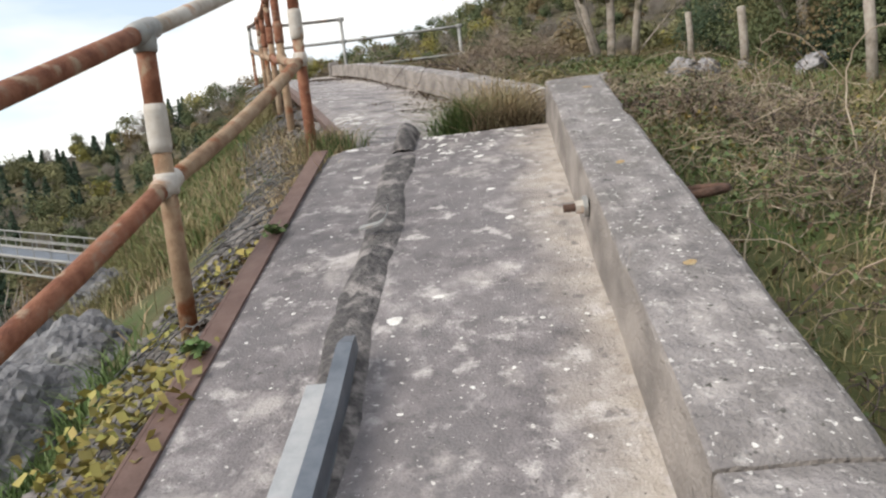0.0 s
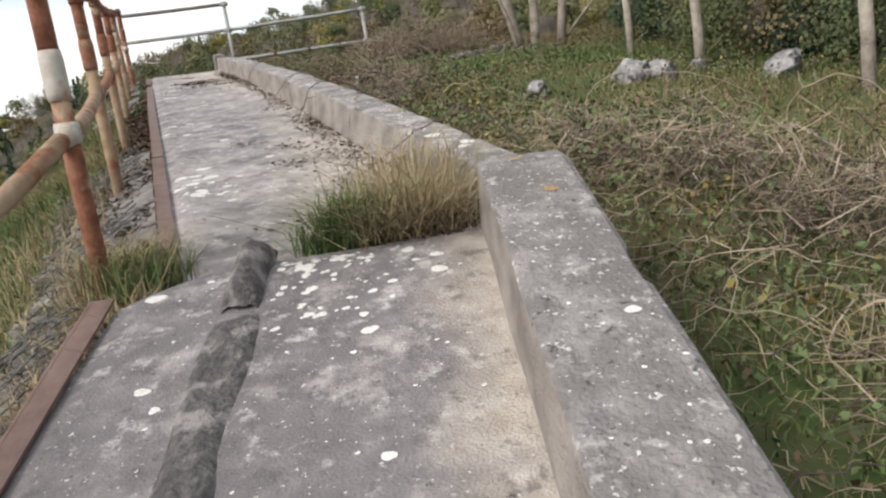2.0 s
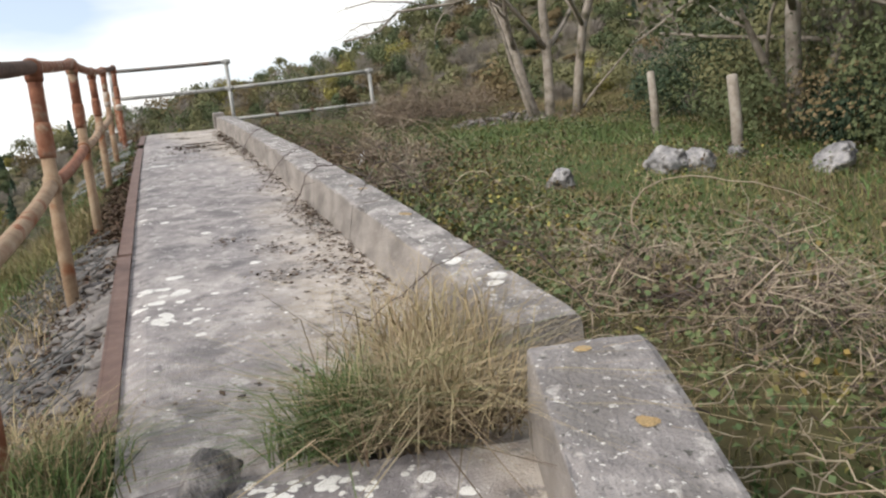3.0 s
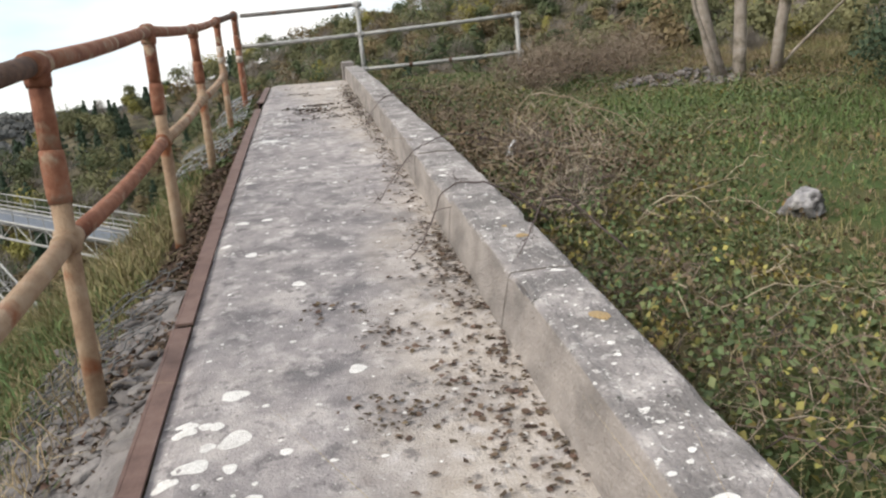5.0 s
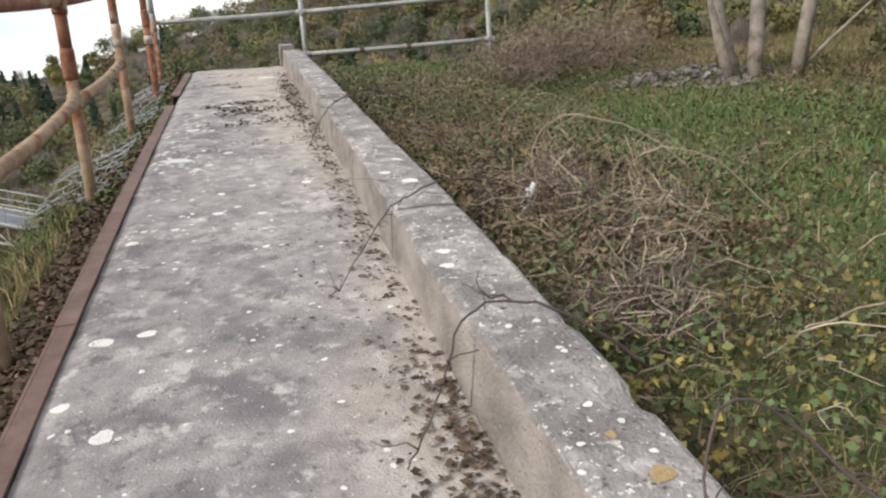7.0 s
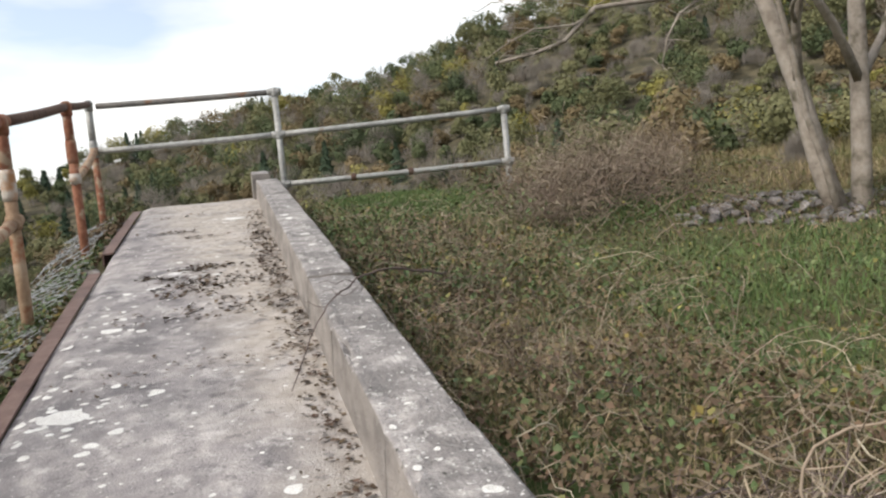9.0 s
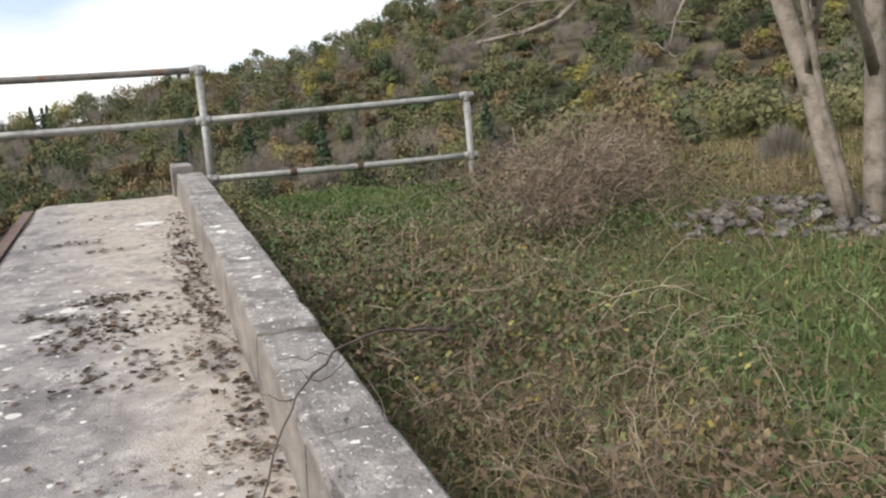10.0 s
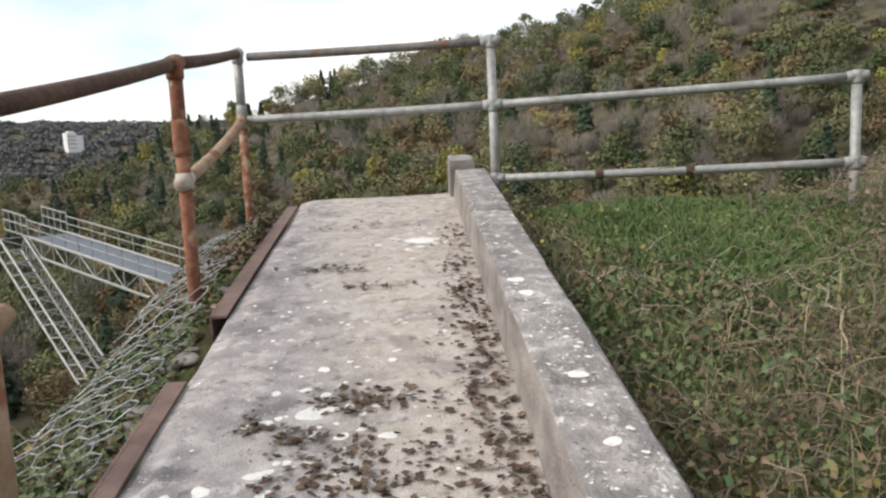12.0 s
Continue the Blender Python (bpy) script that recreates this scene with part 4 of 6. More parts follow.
def litter_heap():
    u, s = [], []
    for cu, cs, n, su_, ss_ in ((0.17, 1.1, 300, 0.06, 0.35), (0.15, 0.9, 220, 0.09, 0.3), (0.10, -0.3, 420, 0.12, 0.4), (0.16, 3.4, 200, 0.06, 0.6), (0.17, 5.0, 260, 0.05, 0.8), (0.12, 6.7, 260, 0.08, 0.6), (0.14, 7.8, 240, 0.07, 0.5),
                               (-0.19, 0.28, 90, 0.08, 0.09), (-0.26, -0.26, 80, 0.08, 0.08), (-0.45, 0.6, 40, 0.1, 0.08), (-0.3, 6.96, 150, 0.14, 0.05), (-0.32, 6.5, 330, 0.17, 0.14), (-0.55, 8.56, 60, 0.1, 0.04), (-0.35, 8.24, 40, 0.1, 0.03),
                               (-0.6, 9.6, 30, 0.2, 0.05), (-0.3, 5.9, 160, 0.25, 0.1), (-0.1, -1.2, 90, 0.12, 0.3), (0.0, 2.3, 60, 0.15, 0.4), (-0.3, 5.0, 90, 0.3, 0.1), (-0.69, 6.82, 40, 0.035, 0.03), (-0.54, 6.73, 40, 0.035, 0.03), (-0.25, -1.55, 160, 0.3, 0.06), (0.0, -1.5, 120, 0.12, 0.12)):
        n = int(n * 0.85)
        u.append(R.normal(cu, su_, n))
        s.append(R.normal(cs, ss_, n))
    n = 900
    u.append(0.23 - np.abs(R.normal(0, 0.09, n)))
    s.append(R.uniform(-1.5, 9.5, n))
    u, s = np.concatenate(u), np.concatenate(s)
    ok = (u < 0.225) & (u > -0.98) & (s > -1.7) & (s < 10.4)
    u, s = u[ok], s[ok]
    pos = np.stack([u, s, slab_z(s) + R.uniform(0.004, 0.016, len(u))], -1)
    ob = stuff("leaf_litter", [scatter_leaves(pos, R.uniform(0.010, 0.038, len(u)) * (1 + 0.25 * smooth_step(4.5, 6.0, s)), 0.16, R, 0.25)], LITTER, "dark dry leaf litter lying along the kerb", "leaf litter")
    ob.matrix_basis = UPPER


litter_heap()


# ---- stones and rocks ----
def boulder(seed, planes=16, sub=3, rough=0.06):
    """A broken, faceted stone of about unit radius."""
    r = np.random.RandomState(seed)
    bm = bmesh.new()
    bmesh.ops.create_icosphere(bm, subdivisions=sub, radius=1.0)
    nrm = r.normal(0, 1, (planes, 3))
    nrm /= np.linalg.norm(nrm, axis=1)[:, None]
    dist = r.uniform(0.55, 0.95, planes)
    b_ = Build()
    for v in bm.verts:
        d = np.array(v.co)
        c = nrm @ d
        q = min(1.0, float(np.min(np.where(c > 0.05, dist / np.maximum(c, 0.05), 9))))
        q *= 1 + rough * (1 - 2 * abs(noise.noise(Vector(d * 2.6) + Vector((seed, 0, 0))))) + rough * 0.6 * (1 - 2 * abs(noise.noise(Vector(d * 7) + Vector((seed, 3, 0))))) + rough * 0.3 * noise.noise(Vector(d * 19) + Vector((seed, 7, 0)))
        b_.v.append(tuple(d * q))
    bm.verts.index_update()
    b_.f = [tuple(v.index for v in f.verts) for f in bm.faces]
    bm.free()
    return b_


def place_rock(name, seed, p, size, turn, material, label, category="rock", group="", planes=16, sub=3, rough=0.06, smooth=True):
    m = Matrix.Translation(p) @ Euler((turn[0], turn[1], turn[2])).to_matrix().to_4x4() @ Matrix.Diagonal((*size, 1))
    b_ = boulder(seed, planes, sub, rough)
    b_.v = [tuple(m.to_3x3() @ Vector(v)) for v in b_.v]
    return thing(name, b_, material, label, category, group, smooth=smooth, at=Matrix.Translation(p))


for i, (x, y, sx, sy, sz) in enumerate(((3.0, 9.35, 0.18, 0.16, 0.14), (3.24, 9.3, 0.14, 0.13, 0.15), (1.95, 9.15, 0.13, 0.11, 0.09), (4.3, 9.0, 0.26, 0.17, 0.12), (4.0, 9.95, 0.09, 0.09, 0.12))):
    z = float(ground_z(np.array(x), np.array(y))) + sz * 0.45
    place_rock("pale_rock", 20 + i, (x, y, z), (sx, sy, sz), (0.2 * i, 0.3, i * 1.3), PALE_ROCK, "pale broken limestone lying in the grass", "rock", "rocks in the grass", 14, 4, 0.22)

for i in range(150):
    a, q = R.uniform(0, 6.28), math.sqrt(R.uniform(0, 1))
    s, u = 7.15 + 0.75 * q * math.sin(a), 4.95 + 1.25 * q * math.cos(a)
    x, y = to_world(s, u)
    sz = R.uniform(0.022, 0.07)
    place_rock("rubble_stone", 100 + i % 9, (float(x), float(y), float(ground_z(x, y)) + 0.0 + 0.16 * (1 - q) * R.uniform(0.2, 1)), (sz * 1.4, sz, sz * 0.7), (R.uniform(-0.5, 0.5), R.uniform(-0.5, 0.5), R.uniform(0, 6)), RUBBLE,
               "grey rubble stone on a heap below the tree", "rock", "rubble heap", 12, 2)

OUTCROP = [(-5.1, -2.05, -0.72, 0.42, 0.5, 0.5), (-4.3, -2.2, -0.75, 0.5, 0.45, 0.55), (-3.6, -2.25, -0.72, 0.42, 0.5, 0.5), (-2.9, -2.35, -0.72, 0.4, 0.42, 0.42), (-5.9, -1.95, -0.75, 0.5, 0.42, 0.42), (-5.2, -3.0, -0.85, 1.2, 1.3, 1.0), (-4.2, -2.55, -0.75, 0.8, 0.9, 0.6), (-3.3, -2.5, -0.72, 0.6, 0.7, 0.5), (-5.0, -2.15, -0.62, 0.55, 0.8, 0.4), (-6.3, -2.6, -1.0, 1.0, 0.9, 0.8),
           (-4.5, -3.9, -2.0, 1.3, 1.4, 1.3), (-2.4, -3.0, -1.1, 0.6, 0.7, 0.5), (-3.0, -4.2, -2.4, 1.2, 1.3, 1.1), (-0.6, -3.0, -1.15, 0.35, 0.4, 0.3), (-4.6, -1.95, -0.55, 0.3, 0.6, 0.3), (-5.7, -2.1, -0.6, 0.5, 0.6, 0.4), (-3.9, -3.3, -1.3, 0.8, 0.9, 0.8)]
for i, (s, u, h, sx, sy, sz) in enumerate(OUTCROP):
    x, y = to_world(s, u)
    place_rock("cliff_rock", 300 + i, (float(x), float(y), float(path_z(s)) + h), (sx, sy, sz), (0.25, 0.35, 0.5 + i), ROCK, "grey jagged limestone outcrop on the cliff edge", "rock", "cliff outcrop", 34, 5, 0.12, False)


# ---- wire netting over the bank ----
def netting(s0, s1, u0, u1, cell, lift, radius, rng):
    """Hexagonal wire mesh lying on the bank, as thin three-sided wires."""
    vs, ts = [], []
    rows, cols = int((s1 - s0) / (cell * 0.75)), int((u0 - u1) / (cell * 0.87))
    segs = []
    for i in range(rows):
        for j in range(cols):
            cs, cu = s0 + i * cell * 0.75, u1 + (j + 0.5 * (i % 2)) * cell * 0.87
            h = [(cs + cell * 0.5 * math.cos(a), cu + cell * 0.5 * math.sin(a)) for a in [math.pi / 3 * k for k in range(6)]]
            segs += [(h[0], h[1]), (h[1], h[2]), (h[2], h[3])]
    a = np.array([p for p, q in segs])
    b_ = np.array([q for p, q in segs])

    def lifted(p):
        s = p[:, 0] + 0.035 * waves(p[:, 0] * 9, p[:, 1] * 9, 1.0, 31)
        u = p[:, 1] + 0.02 * waves(p[:, 0] * 9, p[:, 1] * 9, 1.0, 32)
        x, y = to_world(s, u)
        return np.stack([x, y, ground_z(x, y) + lift + 0.045 * waves(x * 5, y * 5, 1.0, 33) + 0.02 * waves(x * 17, y * 17, 1.0, 34)], -1)

    A, B = lifted(a), lifted(b_)
    d = B - A
    d /= np.linalg.norm(d, axis=1)[:, None]
    e1 = np.cross(d, np.array([0.3, 0.2, 1.0]))
    e1 /= np.linalg.norm(e1, axis=1)[:, None]
    e2 = np.cross(d, e1)
    ring = [e1 * radius * math.cos(t) + e2 * radius * math.sin(t) for t in (0.5, 2.6, 4.7)]
    v = np.stack([A + r for r in ring] + [B + r for r in ring], 1).reshape(-1, 3)
    k = np.arange(len(A))[:, None] * 6
    t = np.concatenate([k + np.array([f]) for f in ((0, 1, 4), (0, 4, 3), (1, 2, 5), (1, 5, 4), (2, 0, 3), (2, 3, 5))])
    return v, t


stuff("wire_netting", [netting(-6.0, 1.6, -1.14, -1.80, 0.115, 0.075, 0.0042, R)], WIRE_OLD, "weathered hexagonal wire netting over stones", "wire netting")
stuff("wire_netting", [netting(4.4, 10.9, -1.14, -1.74, 0.12, 0.10, 0.0034, R)], WIRE, "pale galvanised hexagonal netting over the bank", "wire netting")


def stone_fill(n, s0, s1, u0, u1, lo, hi, lift):
    tmpl = [boulder(500 + i, 9, 2, 0.03) for i in range(6)]
    out = []
    for i in range(n):
        b_ = tmpl[i % 6]
        s, u = R.uniform(s0, s1), R.uniform(u0, u1)
        x, y = to_world(s, u)
        m = Euler((R.uniform(-0.3, 0.3), R.uniform(-0.3, 0.3), R.uniform(0, 6))).to_matrix()
        q = R.uniform(lo, hi)
        v = (np.array(b_.v) * np.array([q, q * R.uniform(0.6, 0.9), q * 0.3])) @ np.array(m).T + np.array([float(x), float(y), float(ground_z(x, y)) + lift])
        out.append((v, np.array(b_.f)))
    return out


STONE_FILL = surface("gabion_stones", [(0.09, 0.082, 0.08), (0.17, 0.157, 0.15), (0.27, 0.25, 0.235)], 9, 3, 0.9, 0.8, 40, random_from="island", spread=0.3)


def gravel_bed(s0, s1, u0, u1):
    ns, nu = int((s1 - s0) / 0.06), int((u1 - u0) / 0.06)
    gs, gu = np.meshgrid(np.linspace(s0, s1, ns), np.linspace(u0, u1, nu), indexing="ij")
    x, y = to_world(gs, gu)
    z = ground_z(x, y) + 0.035 + 0.02 * waves(x * 14, y * 14, 1.0, 35) - 0.06 * (smooth_step(u0 + 0.1, u0, gu) + smooth_step(s1 - 0.3, s1, gs))
    i = np.arange(ns * nu).reshape(ns, nu)
    q = np.stack([i[:-1, :-1], i[1:, :-1], i[1:, 1:], i[:-1, 1:]], -1).reshape(-1, 4)
    return np.stack([x, y, z], -1).reshape(-1, 3), np.concatenate([q[:, [0, 2, 1]], q[:, [0, 3, 2]]])


stuff("gravel_bed", [gravel_bed(-6.2, 1.5, -1.84, -1.12)], STONE_FILL, "grey crushed stone held under the netting", "gravel")
stuff("gabion_stones", stone_fill(900, -6.0, 1.4, -1.80, -1.13, 0.03, 0.085, 0.032) + stone_fill(420, 4.4, 10.6, -1.85, -1.14, 0.03, 0.08, 0.03), STONE_FILL, "flat grey stones packed under the netting", "stones")


# ---- plants ----
def blades(x, y, z, h, w, lean, rng, droop=0.35):
    """Grass blades: tapered, bent strips of three triangles."""
    n = len(x)
    a, f = rng.uniform(0, 6.283, n), rng.uniform(0, 6.283, n)
    ln_ = np.abs(rng.normal(0, lean, n)) * h
    base = np.stack([x, y, z], -1)
    dirn = np.stack([np.cos(a), np.sin(a), np.zeros(n)], -1)
    side = np.stack([np.cos(f), np.sin(f), np.zeros(n)], -1) * (w * 0.5)[:, None]
    mid = base + dirn * (ln_ * 0.35)[:, None] + np.array([0, 0, 1]) * (h * 0.6)[:, None]
    tip = base + dirn * (ln_ * (1 + droop))[:, None] + np.array([0, 0, 1]) * (h * rng.uniform(0.75, 1.0, n))[:, None]
    v = np.stack([base - side, base + side, mid - side * 0.8, mid + side * 0.8, tip], 1).reshape(-1, 3)
    k = np.arange(n)[:, None] * 5
    t = np.concatenate([k + np.array([q]) for q in ((0, 1, 3), (0, 3, 2), (2, 3, 4))])
    return v, t


def spread(n, s0, s1, u0, u1, rng, keep=None):
    s, u = rng.uniform(s0, s1, n), rng.uniform(u0, u1, n)
    if keep is not None:
        ok = rng.uniform(0, 1, n) < keep(s, u)
        s, u = s[ok], u[ok]
    x, y = to_world(s, u)
    return x, y, ground_z(x, y), s, u


def field(n, area, h, w, lean, keep, seed):
    rng = np.random.RandomState(seed)
    x, y, z, s, u = spread(n, *area, rng, keep)
    m = len(x)
    hh = rng.uniform(h[0], h[1], m) * (0.75 + 0.35 * waves(x, y, 2.0, seed))
    return blades(x, y, z - 0.02, np.maximum(hh, 0.05), rng.uniform(w[0], w[1], m), lean, rng)


def lush(s, u):
    """1 in the fresh green patches, 0 in the brown bramble ground."""
    x, y = to_world(s, u)
    g = 0.16 + 0.9 * waves(x, y, 0.9, 51) + 0.15 * smooth_step(2.0, 3.4, u) * smooth_step(3.0, 5.0, s)
    return np.clip(np.maximum(g, 1.6 * np.exp(-((s - 9.3) / 1.9) ** 2 - ((u - 2.2) / 1.5) ** 2) * smooth_step(0.6, 1.2, u)) + 0.25 * smooth_step(2.0, 3.2, u) * smooth_step(7, 4, s), 0, 1)


RIGHT = (-7.0, 12.3, 0.54, 7.0)
stuff("green_grass", [field(85000, RIGHT, (0.05, 0.17), (0.007, 0.014), 0.7, lambda s, u: lush(s, u), 61), field(80000, (7.5, 12.0, 0.6, 4.6), (0.06, 0.17), (0.006, 0.012), 0.6, lambda s, u: lush(s, u) ** 1.5, 62)],
      GREEN_GRASS, "fresh green grass beside the kerb", "grass")
stuff("faded_grass", [field(18000, (6.0, 15.0, 5.5, 11.5), (0.08, 0.26), (0.007, 0.013), 0.8, None, 66), field(90000, RIGHT, (0.05, 0.15), (0.005, 0.010), 0.9, lambda s, u: 1 - 0.6 * lush(s, u), 63)], OLIVE_GRASS, "faded olive grass on the slope", "grass")
stuff("dry_grass", [field(5500, (3.2, 9.0, 0.54, 2.4), (0.08, 0.34), (0.002, 0.005), 0.9, lambda s, u: 0.4 + 0.7 * waves(s * 2, u * 2, 1.0, 133), 134), field(12000, (6.0, 15.0, 5.5, 11.5), (0.10, 0.32), (0.004, 0.009), 0.9, None, 68), field(44000, RIGHT, (0.05, 0.16), (0.003, 0.006), 1.0, lambda s, u: (1 - lush(s, u)) * 0.8, 64), field(2200, (-6.0, 6.0, 0.53, 2.6), (0.10, 0.26), (0.003, 0.006), 1.0, lambda s, u: 1 - lush(s, u), 65)],
      DRY_GRASS, "dry straw-coloured grass stalks", "grass")


def leaf_cover(n, area, height, size, keep, seed, flat=0.5):
    rng = np.random.RandomState(seed)
    x, y, z, s, u = spread(n, *area, rng, keep)
    m = len(x)
    top = height * (0.6 + 0.5 * waves(x, y, 2.6, seed))
    pos = np.stack([x, y, z + np.maximum(top, 0.03) * rng.uniform(0.25, 1, m)], -1)
    return scatter_leaves(pos, rng.uniform(size[0], size[1], m), flat, rng)


def bramble_ground(s, u):
    x, y = to_world(s, u)
    return np.clip(0.35 + 1.0 * waves(x, y, 1.3, 71) + 0.1 * np.exp(-((s - 6) / 2.5) ** 2 - ((u - 2.2) / 1.2) ** 2) + 0.6 * np.exp(-((s + 0.6) / 0.9) ** 2 - ((u - 1.0) / 0.5) ** 2), 0, 1)


stuff("bramble_leaves", [leaf_cover(70000, RIGHT, 0.22, (0.016, 0.042), lambda s, u: bramble_ground(s, u) * (1 - 0.85 * lush(s, u) * smooth_step(7.0, 8.5, s)), 72, 0.55)], BRAMBLE_LEAF, "green bramble leaves over the slope", "bramble leaves")
stuff("yellow_leaves", [leaf_cover(2400, RIGHT, 0.28, (0.018, 0.045), bramble_ground, 73, 0.6), leaf_cover(500, (-1.0, 2.0, 0.6, 1.7), 0.34, (0.018, 0.04), None, 306, 0.9), leaf_cover(4600, (-6.5, -3.1, -1.75, -1.14), 0.22, (0.025, 0.06), lambda s, u: 0.5 + 0.8 * waves(s * 3, u * 3, 1.0, 79), 74, 0.7), leaf_cover(500, (-6.5, -4.6, -2.1, -1.6), 0.2, (0.02, 0.05), None, 76, 0.8)],
      YELLOW_LEAF, "yellowing bramble leaves by the path", "bramble leaves")
stuff("brown_leaves", [leaf_cover(25000, RIGHT, 0.22, (0.016, 0.045), lambda s, u: 1 - lush(s, u), 75, 0.6), leaf_cover(3500, (3.2, 8.0, 0.56, 2.0), 0.30, (0.014, 0.036), None, 125, 0.8), leaf_cover(6000, (4.4, 10.8, -2.1, -1.14), 0.13, (0.015, 0.05), None, 126, 0.6), leaf_cover(900, (8.9, 10.0, -1.4, -1.14), 0.25, (0.015, 0.045), None, 127, 0.8), leaf_cover(2500, (-6.0, -1.0, -1.5, -1.14), 0.10, (0.02, 0.06), None, 78, 0.5)],
      BROWN_LEAF, "withered brown leaves and husks", "dead leaves")

stuff("edge_litter", [leaf_cover(6000, (0.5, 5.0, -1.45, -1.12), 0.06, (0.015, 0.05), None, 77, 0.4), leaf_cover(3200, (-1.4, 2.6, -1.5, -1.12), 0.10, (0.012, 0.04), None, 128, 0.5)], LITTER, "dark rotting leaves beside the steel edging", "leaf litter")

# the bank beyond the handrail
BANK = (-1.7, 6.5, -3.6, -1.42)
stuff("bank_grass_green", [field(15000, BANK, (0.08, 0.26), (0.005, 0.010), 0.8, lambda s, u: 0.35 + 0.65 * smooth_step(-1.5, -1.9, u), 81), field(3000, (6.5, 11, -2.4, -1.2), (0.08, 0.22), (0.008, 0.014), 0.7, None, 82),
                           field(1300, (-4.4, -3.4, -2.3, -1.75), (0.10, 0.26), (0.006, 0.011), 0.7, None, 84), field(9000, (4.0, 12, -4.6, -1.9), (0.08, 0.25), (0.006, 0.011), 0.9, None, 89)], GREEN_GRASS, "tall green grass on the bank", "grass")
stuff("bank_grass_faded", [field(22000, BANK, (0.07, 0.25), (0.005, 0.010), 0.9, None, 129)], OLIVE_GRASS, "faded olive grass on the bank", "grass")
stuff("bank_grass_dry", [field(14000, (4.0, 12, -4.6, -1.9), (0.10, 0.3), (0.006, 0.011), 0.9, None, 87), field(500, (-6.5, -1.9, -3.4, -1.85), (0.08, 0.22), (0.005, 0.010), 0.9, None, 88), field(15000, (-2.2, 9, -3.8, -1.4), (0.10, 0.30), (0.004, 0.008), 0.8, None, 83), field(1300, (-2.6, -1.4, -1.5, -1.12), (0.15, 0.4), (0.005, 0.009), 0.7, None, 85)], DRY_GRASS, "dry grass stalks on the bank", "grass")
stuff("bank_ivy", [leaf_cover(13000, (4.2, 11.0, -2.2, -1.16), 0.14, (0.018, 0.045), None, 86, 0.5)], BRAMBLE_LEAF, "small green creeper leaves in the netting", "creeper")


def tuft(cx, cy, cz, n, rad, h, w, lean, seed, squash=1.0):
    rng = np.random.RandomState(seed)
    x, y = rng.normal(cx, rad, n), rng.normal(cy, rad * squash, n)
    return blades(x, y, np.full(n, cz), rng.uniform(h[0], h[1], n), rng.uniform(w[0], w[1], n), lean, rng, 0.6)


def low_world(u, s, h=0.0):
    return LOWER @ Vector((u, s, lower_z(s) + h))


p = low_world(0.16, 0.18)
q = low_world(0.42, 0.22)


def grass_clump(label, layers):
    """A tuft: one root with its living and its dead blades as parts."""
    root = thing("grass_tuft", None, None, label, "grass tuft")
    for name, arrays, material, words in layers:
        k, vs, ts = 0, [], []
        for v, f in arrays:
            vs.append(v)
            ts.append(f + k)
            k += len(v)
        ob_ = new(name, array_mesh(name, np.concatenate(vs), np.concatenate(ts), material))
        ob_.parent = root
        tagged(ob_, words)
    return root


grass_clump("straw and green grass tuft growing in the slab joint",
            [("green_grass", [tuft(p.x + 0.0, p.y + 0.02, p.z - 0.1, 900, 0.065, (0.10, 0.34), (0.003, 0.007), 0.9, 91, 0.8), tuft(p.x - 0.1, p.y + 0.0, p.z - 0.1, 260, 0.07, (0.08, 0.2), (0.003, 0.006), 1.4, 97, 0.6)], GREEN_GRASS, "fresh green blades"),
             ("dry_grass", [tuft(q.x - 0.04, q.y, q.z - 0.1, 650, 0.10, (0.06, 0.40), (0.003, 0.006), 1.25, 92, 0.7), tuft(q.x - 0.02, q.y - 0.02, q.z - 0.08, 700, 0.12, (0.08, 0.30), (0.003, 0.006), 2.0, 98, 0.7), tuft(q.x - 0.04, q.y + 0.62, q.z + 0.02, 260, 0.12, (0.06, 0.34), (0.002, 0.005), 1.2, 130), tuft(q.x + 0.02, q.y + 0.35, q.z - 0.02, 500, 0.14, (0.08, 0.5), (0.002, 0.005), 1.1, 93)], DRY_GRASS, "bleached straw blades"),
             ("withered_grass", [tuft(q.x, q.y - 0.03, q.z - 0.1, 520, 0.13, (0.05, 0.20), (0.004, 0.008), 2.2, 99, 0.6)], BROWN_LEAF, "brown rotting blades")])
p = low_world(-0.72, 0.2)
grass_clump("green and dry grass tuft beside the slab corner",
            [("green_grass", [tuft(p.x, p.y, p.z - 0.15, 420, 0.09, (0.08, 0.26), (0.003, 0.007), 1.0, 94)], GREEN_GRASS, "fresh green blades"),
             ("dry_grass", [tuft(p.x - 0.1, p.y + 0.05, p.z - 0.15, 420, 0.12, (0.12, 0.32), (0.003, 0.006), 1.0, 95)], DRY_GRASS, "bleached straw blades")])
for i, (u, s) in enumerate(((-0.69, -1.43), (-0.70, -2.37))):
    p = low_world(u, s, 0.02)
    rng = np.random.RandomState(96 + i)
    pos = np.array(p) + rng.normal(0, 1, (60, 3)) * np.array([0.022, 0.03, 0.012]) + np.array([0, 0, 0.015])
    stuff("weed_seedling", [scatter_leaves(pos, rng.uniform(0.02, 0.04, 60), 0.5, rng)], GREEN_GRASS, "small green weed in the edging gap", "weed", kind="")


